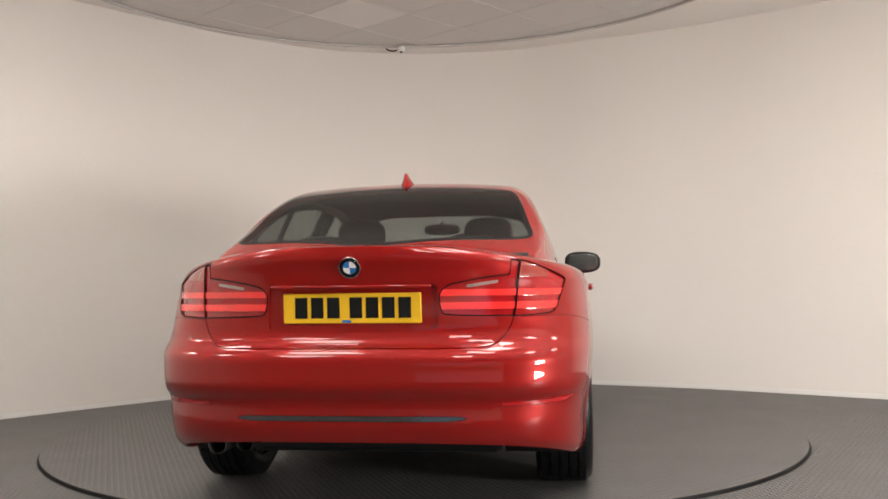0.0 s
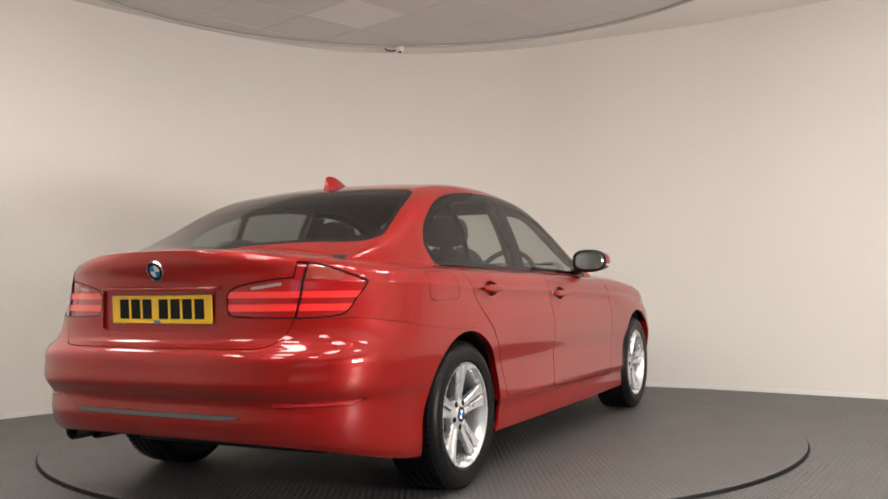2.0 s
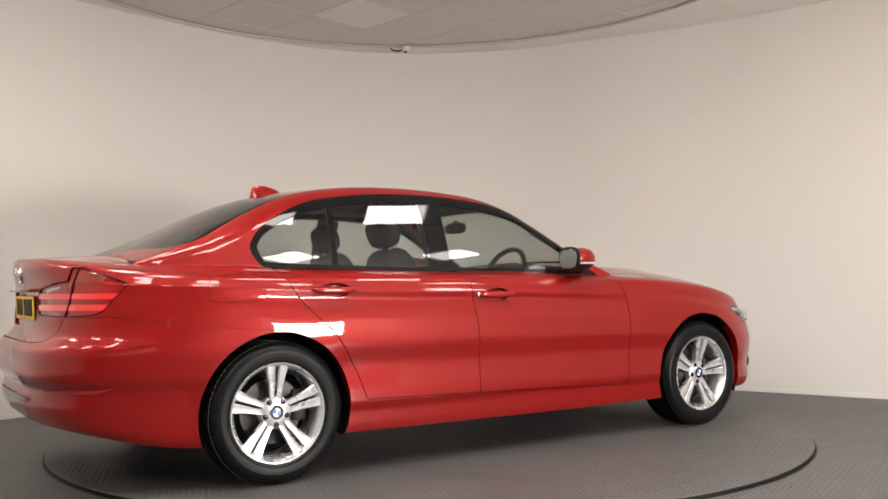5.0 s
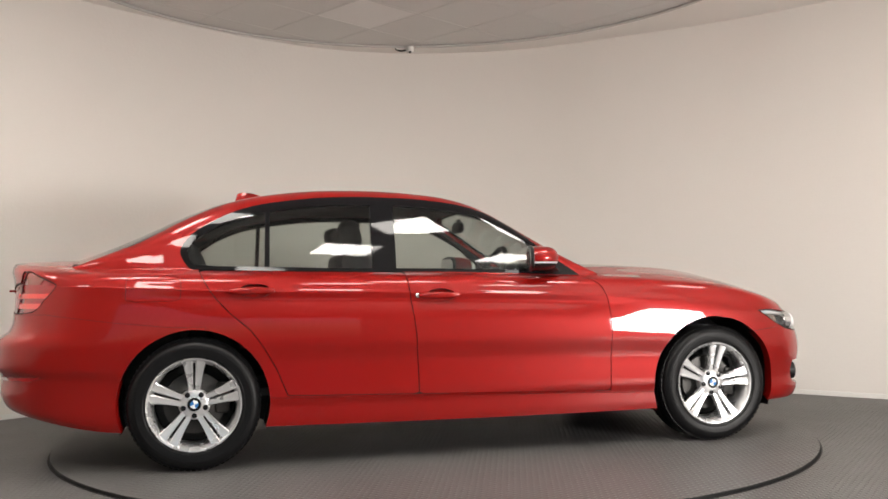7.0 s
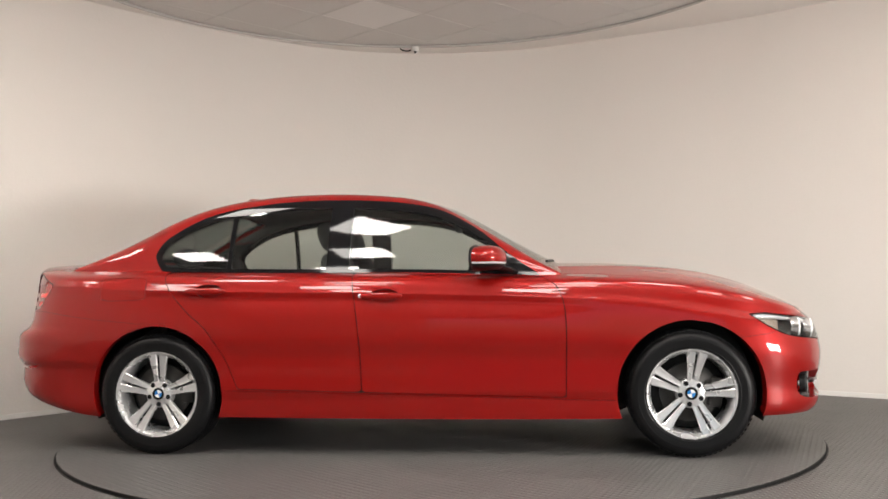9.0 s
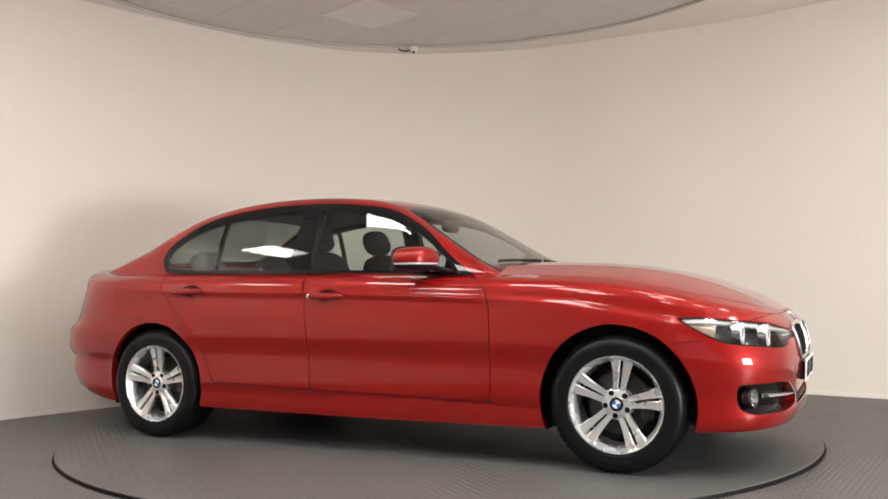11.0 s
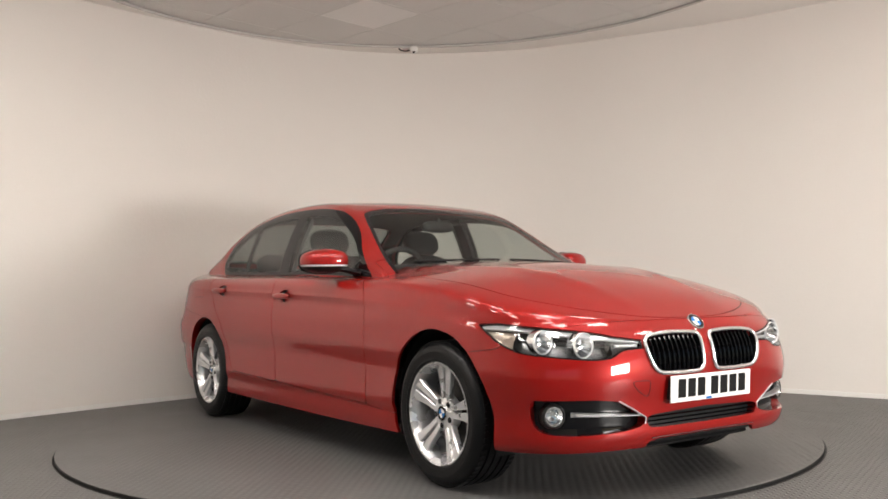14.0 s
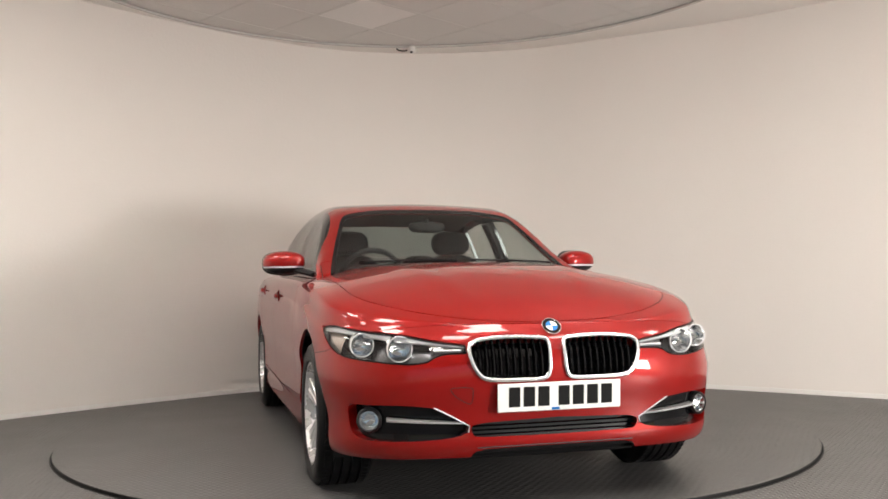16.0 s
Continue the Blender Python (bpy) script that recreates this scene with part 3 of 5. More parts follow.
def take(faces, fun, gap=0.0):
    """Cut a panel out with a joint round it: returns panel, joint strip and the rest."""
    a, rest = cut(faces, fun, gap)
    panel, joint = cut(a, fun, -gap) if gap else (a, [])
    return panel, joint, rest


def refine(faces, fun, near, times=1):
    """Quarter the faces that lie near fun = 0, so that narrow shapes cut cleanly."""
    for _ in range(times):
        P = np.array(VERT)
        ids = np.unique(np.concatenate([np.array(f) for f in faces]))
        val = np.full(len(P), 9.0)
        val[ids] = fun(P[ids])
        out = []
        for f in faces:
            if min(val[v] for v in f) > near:
                out.append(f)
                continue
            q = P[list(f)]
            c = vid(tuple(float(v) for v in q.mean(0)))
            mids = [vid(tuple(float(v) for v in (P[f[i - 1]] + P[f[i]]) / 2)) for i in range(len(f))]
            for i in range(len(f)):
                out.append((mids[i], f[i], mids[(i + 1) % len(f)], c))
        faces = out
    return faces


REST, CAB = FACE[:CABIN_START], FACE[CABIN_START:]
wheel = lambda xc, r: (lambda P: np.maximum(np.hypot(P[:, 0] - xc, P[:, 2] - 0.325) - r, 0.55 - P[:, 1]))
_, REST = cut(REST, wheel(AXLE, 0.372))
_, REST = cut(REST, wheel(-AXLE, 0.362))

# side window band
DLO = [(-1.425, 0.982, 1), (-1.462, 1.03), (-1.475, 1.085), (-1.415, 1.168), (-1.25, 1.268), (-1.08, 1.324), (-0.768, 1.366), (-0.45, 1.373), (-0.14, 1.355), (0.106, 1.307),
       (0.32, 1.192), (0.48, 1.060), (0.655, 0.934, 1), (0.0, 0.957), (-0.7, 0.9665)]
dlo = region(DLO, "side", cond=lambda P: 0.45 - P[:, 1])
BAND, _, CAB = take(CAB, dlo)
GL_SIDE = {}
TRIM_OUT, INNER = cut(BAND, lambda P: -dlo(P) - np.interp(P[:, 2], [0.98, 1.05], [0, 0.008]) - np.interp(P[:, 0], [-1.45, -1.30], [0.008, 0]) - np.interp(P[:, 2], [1.12, 1.28], [0, 0.020]), 0.018)
xcut = lambda x0, k=0.0: (lambda P: P[:, 0] - x0 - k * (P[:, 2] - 1.1))
a, b = cut(INNER, xcut(-1.058, 0.03))
GL_SIDE["quarter"] = a
div, b = cut(b, xcut(-1.033, 0.03))
rearg, b = cut(b, xcut(-0.500, 0.02))
bpil, frontg = cut(b, xcut(-0.375, 0.02))
frontg, mirrorbase = cut(frontg, xcut(0.475, 0.0))
GL_SIDE["rear"], GL_SIDE["front"] = rearg, frontg
BLACKTRIM = TRIM_OUT + div + bpil + mirrorbase

# windscreen and rear window
ws = region([(-0.3, 0.90, 1), (-0.3, 1.357, 1), (0.30, 1.350), (0.47, 1.325), (0.525, 1.30), (0.570, 1.22), (0.635, 1.08), (0.68, 0.97), (0.70, 0.90, 1)], "yz", cond=lambda P: 0.0 - P[:, 0])
WSCREEN, _, CAB = take(CAB, ws)
COWL, CAB = cut(CAB, lambda P: np.maximum(0.68 - P[:, 0], P[:, 1] - 0.60))
WSBAND, WSCREEN = cut(WSCREEN, lambda P: -ws(P), 0.018)
rw = region([(-0.3, 1.02, 1), (-0.3, 1.372, 1), (0.30, 1.362), (0.50, 1.345), (0.55, 1.325), (0.585, 1.27), (0.632, 1.15), (0.648, 1.095), (0.60, 1.074), (0.3, 1.07)], "yz", cond=lambda P: P[:, 0] + 1.05)
RWIN, _, CAB = take(CAB, rw)
REST = REST + CAB
RWBAND, RWIN = cut(RWIN, lambda P: -rw(P), 0.014)

G = 0.0022
# doors
sill = lambda P: P[:, 2] - np.interp(P[:, 0], [-1.05, 1.05], [0.348, 0.292])
door_r = region([(-1.385, 0.979, 1), (-0.344, 0.960, 1), (-0.33, 0.85), (-0.300, 0.62), (-0.287, 0.332, 1), (-0.955, 0.350, 1), (-1.02, 0.50), (-1.125, 0.665), (-1.23, 0.76), (-1.32, 0.86)], "side", cond=lambda P: 0.55 - P[:, 1])
door_f = region([(-0.344, 0.960, 1), (0.655, 0.931, 1), (0.735, 0.875), (0.772, 0.78), (0.782, 0.62), (0.775, 0.304, 1), (-0.287, 0.332, 1), (-0.300, 0.62), (-0.33, 0.85)], "side", cond=lambda P: 0.55 - P[:, 1])
DOOR_R, J1, REST = take(REST, door_r, G)
DOOR_F, J2, REST = take(REST, door_f, G)
JOINT = J1 + J2
pocket = lambda xc, zc: (lambda P: np.maximum(np.sqrt(((P[:, 0] - xc) / 0.078) ** 2 + ((P[:, 2] - zc) / 0.036) ** 2) * 0.03 - 0.03, 0.5 - P[:, 1]))
POCKET_F, _, DOOR_F = take(DOOR_F, pocket(-0.165, 0.836))
POCKET_R, _, DOOR_R = take(DOOR_R, pocket(-1.115, 0.871))
# sill strip
sillreg = lambda P: np.maximum(np.maximum(P[:, 2] - np.interp(P[:, 0], [-1.1, 1.1], [0.344, 0.286]), np.abs(P[:, 0]) - 1.15), 0.55 - P[:, 1])
SILL, J, REST = take(REST, sillreg, 0.0012)
JOINT += J
# bonnet
bonnet = region([(0.62, -0.3, 1), (2.085, -0.3, 1), (2.083, 0.12), (2.055, 0.30), (1.99, 0.47), (1.90, 0.595), (1.79, 0.685), (1.66, 0.735), (1.4, 0.752), (1.1, 0.747), (0.85, 0.735), (0.62, 0.72, 1)],
                "plan", cond=lambda P: 0.715 - P[:, 2])
BONNET, J, REST = take(REST, bonnet, G)
JOINT += J
# boot lid
lid = region([(-0.4, 0.662, 1), (0.44, 0.662), (0.52, 0.672), (0.565, 0.71), (0.592, 0.77), (0.603, 0.84), (0.610, 0.92), (0.622, 1.0), (0.64, 1.035), (0.66, 1.2, 1), (-0.4, 1.2, 1)], "yz", cond=lambda P: P[:, 0] + 1.985)
LID, J, REST = take(REST, lid, 0.0016)
JOINT += J
# tail lamps
tl = region([(ry(0.342), 0.800), (ry(0.36), 0.780), (ry(0.60), 0.773), (rx(-2.24), 0.775), (rx(-2.17), 0.788), (rx(-2.12), 0.848), (rx(-2.075), 0.905), (rx(-2.095), 0.922), (rx(-2.17), 0.948), (ry(0.68), 0.978),
             (ry(0.618), 0.985, 1), (ry(0.605), 0.926, 1), (ry(0.55), 0.921), (ry(0.45), 0.906), (ry(0.37), 0.888), (ry(0.338), 0.856)], "rear", cond=lambda P: P[:, 0] + 1.6)
LID = refine(LID, tl, 0.01)
REST = refine(REST, tl, 0.01)
LAMP_LID, J, LID = take(LID, tl, 0.0015)
JOINT += J
LAMP_Q, J, REST = take(REST, tl, 0.0015)
JOINT += J
# plate recess in the lid
rec = region([(-0.4, 0.722, 1), (0.30, 0.722), (0.318, 0.735), (0.318, 0.88), (0.30, 0.893), (-0.4, 0.893, 1)], "yz", cond=lambda P: P[:, 0] + 2.0)
RECESS, _, LID = take(LID, rec)
# rear bumper
rb = lambda P: np.maximum(P[:, 2] - np.interp(P[:, 0], [-2.41, -2.10, -1.75, -1.5], [0.768, 0.771, 0.725, 0.70]), P[:, 0] + 1.35)
RBUMP, J, REST = take(REST, rb, 0.0008)
JOINT += J
refl = region([(ry(0.54), 0.452, 1), (ry(0.77), 0.453, 1), (ry(0.80), 0.474, 1), (ry(0.54), 0.465, 1)], "rear")
RBUMP = refine(RBUMP, refl, 0.012, 2)
RREFL, J, RBUMP = take(RBUMP, refl, 0.001)
strip_r = region([(-0.4, 0.400, 1), (0.36, 0.401), (0.425, 0.411), (0.38, 0.418), (-0.4, 0.419, 1)], "yz", cond=lambda P: P[:, 0] + 2.0)
RBUMP = refine(RBUMP, strip_r, 0.012, 2)
RSTRIP, J2, RBUMP = take(RBUMP, strip_r, 0.001)
JOINT += J + J2
# head lamps
hl = region([(fx(1.70), 0.722, 1), (fx(1.80), 0.727), (fx(1.92), 0.715), (fy(0.62), 0.694), (fy(0.50), 0.672), (fy(0.372), 0.654, 1), (fy(0.368), 0.622, 1), (fy(0.445), 0.619), (fy(0.478), 0.611), (fy(0.52), 0.589), (fy(0.60), 0.583), (fy(0.70), 0.592), (fx(1.90), 0.612), (fx(1.80), 0.655)], "front", cond=lambda P: 1.5 - P[:, 0])
REST = refine(REST, hl, 0.012)
HEAD, J, REST = take(REST, hl, 0.0022)
JOINT += J
HEAD_B, J, BONNET = take(BONNET, hl, 0.0022)
HEAD += HEAD_B
JOINT += J
# front openings
KIDNEY_LINE = [(0.032, 0.60), (0.032, 0.655), (0.050, 0.674), (0.20, 0.681), (0.320, 0.672), (0.354, 0.656), (0.361, 0.628), (0.348, 0.575), (0.318, 0.533), (0.275, 0.518), (0.105, 0.515), (0.054, 0.521), (0.036, 0.545)]
kid = region(KIDNEY_LINE, "yz", cond=lambda P: 1.9 - P[:, 0])
KIDNEY, _, REST = take(REST, kid)
KIDNEY_B, _, BONNET = take(BONNET, kid)
KIDNEY += KIDNEY_B
fog = region([(fx(1.932), 0.392), (fx(1.940), 0.426, 1), (fy(0.60), 0.426), (fy(0.50), 0.416, 1), (fy(0.36), 0.342, 1), (fy(0.365), 0.318), (fy(0.42), 0.299), (fy(0.60), 0.287), (fx(1.995), 0.291), (fx(1.945), 0.318)], "front", cond=lambda P: 1.6 - P[:, 0])
FOG, _, REST = take(REST, fog)
mid = region([(-0.4, 0.292, 1), (0.33, 0.298), (0.352, 0.315), (0.352, 0.34), (0.30, 0.352), (-0.4, 0.372, 1)], "yz", cond=lambda P: 1.8 - P[:, 0])
MIDG, _, REST = take(REST, mid)
lip = region([(-0.4, 0.15, 1), (0.40, 0.15, 1), (0.355, 0.215), (0.32, 0.248), (-0.4, 0.252, 1)], "yz", cond=lambda P: 1.8 - P[:, 0])
LIP, _, REST = take(REST, lip)
# front bumper joint and wings
fb = lambda P: np.maximum(P[:, 2] - np.interp(P[:, 0], [1.55, 1.80, 1.95, 2.06, 2.2], [0.595, 0.625, 0.70, 0.73, 0.735]), 1.5 - P[:, 0])
FBUMP, J, REST = take(REST, fb, 0.0012)
JOINT += J
WING, REST = [f for f in REST if np.mean([VERT[v][0] for v in f]) > 0.70 and np.mean([VERT[v][2] for v in f]) < 0.99], [f for f in REST if not (np.mean([VERT[v][0] for v in f]) > 0.70 and np.mean([VERT[v][2] for v in f]) < 0.99)]
FUEL_REG = region([(-1.72, 0.845), (-1.715, 0.83), (-1.70, 0.825), (-1.485, 0.830), (-1.468, 0.845), (-1.468, 0.93), (-1.485, 0.945), (-1.70, 0.945), (-1.718, 0.93)], "side", cond=lambda P: 0.5 - P[:, 1])
FUEL, J3, QUARTER_R = take(REST, FUEL_REG, 0.0012)

NORMAL = np.zeros((len(VERT), 3))
PV = np.array(VERT)
for group in (DOOR_R, DOOR_F, JOINT, SILL, BONNET, LID, LAMP_LID, LAMP_Q, RECESS, RBUMP, RREFL, RSTRIP, HEAD, KIDNEY, FOG, MIDG, LIP, FBUMP, WING, FUEL, J3, QUARTER_R, BLACKTRIM,
              GL_SIDE["quarter"], GL_SIDE["rear"], GL_SIDE["front"], WSCREEN, WSBAND, RWIN, RWBAND, COWL, POCKET_F, POCKET_R):
    for f in group:
        q = PV[list(f)]
        nn = np.zeros(3)
        for i in range(1, len(f) - 1):
            nn += np.cross(q[i] - q[0], q[i + 1] - q[0])
        for v in f:
            NORMAL[v] += nn
for i in np.where(np.abs(PV[:, 1]) < 1e-4)[0]:
    NORMAL[i, 1] = 0
NORMAL /= np.maximum(np.linalg.norm(NORMAL, axis=1), 1e-12)[:, None]
if NORMAL[np.argmax(PV[:, 2])][2] < 0:
    NORMAL, FLIP = -NORMAL, True
else:
    FLIP = False


def extend_normals():
    """Vertices made by later cuts take the normal of their nearest older neighbour."""
    global PV, NORMAL
    new_pv = np.array(VERT)
    for i in range(len(NORMAL), len(new_pv)):
        k = np.argmin(((PV - new_pv[i]) ** 2).sum(1))
        NORMAL = np.vstack([NORMAL, NORMAL[k]])
    PV = new_pv


def panel(name, faces, material, parent, mirror=0, depth=0.014, off=0.0, label=""):
    """Make a body panel. mirror 0: both halves in one mesh; 1: the car's left; -1: its right. depth: the turned-in edge; off: sunk below the surface."""
    if len(VERT) > len(NORMAL):
        extend_normals()
    bm = bmesh.new()
    count = {}
    for f in faces:
        for i in range(len(f)):
            k = (min(f[i - 1], f[i]), max(f[i - 1], f[i]))
            count[k] = count.get(k, 0) + 1
    want = {}
    for s in ((1, -1) if mirror == 0 else (mirror,)):
        made = {}

        def vert(v, inset=0.0, tag=0):
            cen = mirror == 0 and abs(VERT[v][1]) < 1e-5
            k = (v, tag, 0 if cen else s)
            store = want if cen else made
            if k not in store:
                p, n = PV[v], NORMAL[v]
                q = p - n * (off + inset)
                store[k] = bm.verts.new((q[0], q[1] * s, q[2]))
                store[k].index = -1
                NV.setdefault(id(bm), {})[store[k]] = (n[0], n[1] * s, n[2])
            return store[k]
        for f in faces:
            ids = f if (s > 0) != FLIP else f[::-1]
            try:
                bm.faces.new([vert(v) for v in ids]).smooth = True
            except ValueError:
                pass
            if depth:
                for i in range(len(ids)):
                    a, b = ids[i - 1], ids[i]
                    if count[(min(a, b), max(a, b))] == 1 and not (abs(VERT[a][1]) < 1e-4 and abs(VERT[b][1]) < 1e-4):
                        try:
                            bm.faces.new([vert(b, 0, 1), vert(a, 0, 1), vert(a, depth, 2), vert(b, depth, 2)])
                        except ValueError:
                            pass
    me = bpy.data.meshes.new(name)
    nm = NV.pop(id(bm), {})
    bm.verts.index_update()
    nlist = [nm[v] for v in bm.verts]
    edgev = {v.index for f in bm.faces if not f.smooth for v in f.verts}
    bm.to_mesh(me)
    bm.free()
    loops = np.empty(len(me.loops), dtype=np.int32)
    me.loops.foreach_get("vertex_index", loops)
    me.polygons.foreach_set("use_smooth", [True] * len(me.polygons))
    nl = [nlist[i] for i in loops]
    for p in me.polygons:
        if p.vertices[0] in edgev:
            for li in p.loop_indices:
                nl[li] = tuple(p.normal)
    me.normals_split_custom_set(nl)
    me.materials.append(material)
    ob = new(name, me)
    ob.parent = parent
    if label:
        tagged(ob, label)
    return ob


NV, DOORS = {}, {}
car = tagged(empty("car"), "glossy metallic red four-door saloon car parked on the turntable", "car")

for s in (1, -1):
    d = DOORS["front", s] = panel("front_door", DOOR_F, PAINT, car, s)
    panel("door_window", GL_SIDE["front"], GLASS, d, s, depth=0, label="clear side window")
    d2 = DOORS["rear", s] = panel("rear_door", DOOR_R, PAINT, car, s)
    panel("door_window", GL_SIDE["rear"], GLASS, d2, s, depth=0, label="clear side window")
    panel("quarter_window", GL_SIDE["quarter"], GLASS, d2, s, depth=0, label="small fixed quarter window")
    panel("window_trim", BLACKTRIM, GLOSSB, car, s, depth=0.02, label="gloss black window surround and pillar")
    panel("handle_pocket", POCKET_F, PAINT, d, s, depth=0, off=0.026)
    panel("handle_pocket", POCKET_R, PAINT, d2, s, depth=0, off=0.026)
    panel("door_lining", DOOR_F, TRIMIN, d, s, depth=0, off=0.06, label="black inner door lining")
    panel("door_lining", DOOR_R, TRIMIN, d2, s, depth=0, off=0.06, label="black inner door lining")
    panel("sill", SILL, PAINT, car, s)
    panel("front_wing", WING, PAINT, car, s)
    for nm, lamp, lb in (("tail_light", LAMP_Q, "red wraparound rear light"), ("lid_light", LAMP_LID, "dark red boot lid light")):
        rim, inside = cut(lamp, lambda P: -tl(P), 0.0035)
        inside, side_rim = cut(inside, lambda P: lid(P) if nm == "lid_light" else -lid(P), -0.0035)
        bars, field = cut(inside, lambda P: np.minimum(np.abs(P[:, 2] - 0.812) - 0.013, np.abs(P[:, 2] - 0.860) - 0.012))
        clear, field = cut(field, lambda P: np.maximum(0.918 - P[:, 2], P[:, 1] - 0.72) if nm == "tail_light" else np.maximum(np.abs(P[:, 2] - 0.893 - 0.15 * (P[:, 1] - 0.49)) - 0.0055, np.abs(P[:, 1] - 0.48) - 0.058))
        t = panel(nm, field, REDDARK, car, s, depth=0.0, off=0.006, label=lb)
        panel("light_bar", bars, REDBAR, t, s, depth=0.008, off=0.001, label="bright red light bar")
        panel("indicator", clear, CLEARBAR if nm == "lid_light" else BROWNLENS, t, s, depth=0.006, off=0.003, label="smoky clear lamp section")
        panel("lamp_rim", rim + side_rim, REDRIM, t, s, depth=0.03, label="very dark red lamp edge")
    panel("rear_reflector", RREFL, REDLENS, car, s, label="narrow red reflector")
    panel("head_light_lens", HEAD, LENS, car, s, depth=0.0, label="clear headlight cover")
body = panel("body", QUARTER_R, PAINT, car, 0, depth=0.03, label="red roof, pillars and rear quarters")
panel("fuel_flap", FUEL, PAINT, car, -1)
panel("fuel_filler_side", FUEL + J3, PAINT, car, 1, depth=0)
panel("panel_joint", JOINT, SEAL, car, 0, depth=0, off=0.010, label="dark panel joints")
panel("panel_joint", J3, SEAL, car, -1, depth=0, off=0.010)
panel("bonnet", BONNET, PAINT, car, 0)
lidob = panel("boot_lid", LID, PAINT, car, 0)
panel("plate_recess", RECESS, PAINT, lidob, 0, depth=0, off=0.012)
rbump = panel("rear_bumper", RBUMP, PAINT, car, 0, depth=0.04)
panel("chrome_strip", RSTRIP, DARKCHROME, rbump, 0, off=-0.003, label="slim chrome strip")
fbump = panel("front_bumper", FBUMP, PAINT, car, 0, depth=0.05)
panel("windscreen", WSCREEN, GLASS, car, 0, depth=0, label="clear windscreen")
panel("windscreen_band", WSBAND, GLOSSB, car, 0, depth=0.01, label="black windscreen border")
for s in (1, -1):
    panel("cowl", COWL, BLACKP, car, s, depth=0.0, label="black cowl below the windscreen")
panel("rear_window", RWIN, GLASSD, car, 0, depth=0, label="tinted rear window")
panel("rear_window_band", RWBAND, GLOSSB, car, 0, depth=0.01, label="black rear window border")
panel("lower_lip", LIP, BLACKP, fbump, 0, depth=0.02, off=0.02, label="black lower lip")

# ---- the car: fittings ----


def nose_x(y, z):
    """Forward surface of the body at a half width y and height z."""
    zt = float(topline(1.9))
    w = float(side_y(1.9, np.array([min(z, zt)]), float(botline(1.9)), zt)[0])
    e = min(abs(y) / w, 0.999)
    n = float(nose_power(z))
    return XF0 + (float(nose(z)) - XF0) * (1 - e ** n) ** (1 / n)


def tail_x(y, z):
    e = min(abs(y) / 0.86, 0.999)
    return XR0 + (float(tail(z)) - XR0) * (1 - e ** NR) ** (1 / NR)


def door_y(x, z):
    return float(side_y(x, np.array([z]), float(botline(x)), float(topline(x)))[0])


def blob(bm, c, h, ex=2.4, ez=2.4, m=None, nu=28, nv=14, shape=None):
    """A rounded block (superellipsoid) about c with half sizes h; shape may move its points."""
    m = m or Matrix()
    sg = lambda v, p: math.copysign(abs(v) ** p, v)
    rows = []
    for j in range(nv + 1):
        b = -math.pi / 2 + math.pi * j / nv
        row = []
        for i in range(nu):
            a = 2 * math.pi * i / nu
            p = Vector((sg(math.cos(b), 2 / ez) * sg(math.cos(a), 2 / ex) * h[0], sg(math.cos(b), 2 / ez) * sg(math.sin(a), 2 / ex) * h[1], sg(math.sin(b), 2 / ez) * h[2]))
            if shape:
                p = shape(p)
            row.append(bm.verts.new(m @ (p + Vector(c))))
        rows.append(row)
    for r, q in zip(rows, rows[1:]):
        for i in range(nu):
            k = (i + 1) % nu
            bm.faces.new((r[i], r[k], q[k], q[i]))
    bmesh.ops.remove_doubles(bm, verts=bm.verts, dist=1e-5)
    return bm


def roundel(parent, m, r, flat=False):
    """Round badge: chrome edge, dark ring and a blue and white centre."""
    o = part("badge", lathe(bmesh.new(), [(0.0, 0.002), (r * 0.9, 0.002), (r * 0.93, 0.005), (r * 0.98, 0.005), (r, 0.002), (r, -0.008)], 36, m), CHROME, parent, "small round badge, dark ring with blue and white centre")
    o = parent if flat else o
    part("badge_ring", lathe(bmesh.new(), [(r * 0.60, 0.0045), (r * 0.92, 0.0045)], 36, m), GLOSSB, o)
    for k in range(4):
        bm = bmesh.new()
        lathe(bm, [(0.0005, 0.005), (r * 0.60, 0.005)], 8, m, math.pi / 2 * k, math.pi / 2 * (k + 1))
        part("badge_quarter", bm, BLUE if k % 2 else BWHITE, o)
    return o


# Wheel: its own space has z outwards along the axle, made for the car's left side.
WR = 0.3225


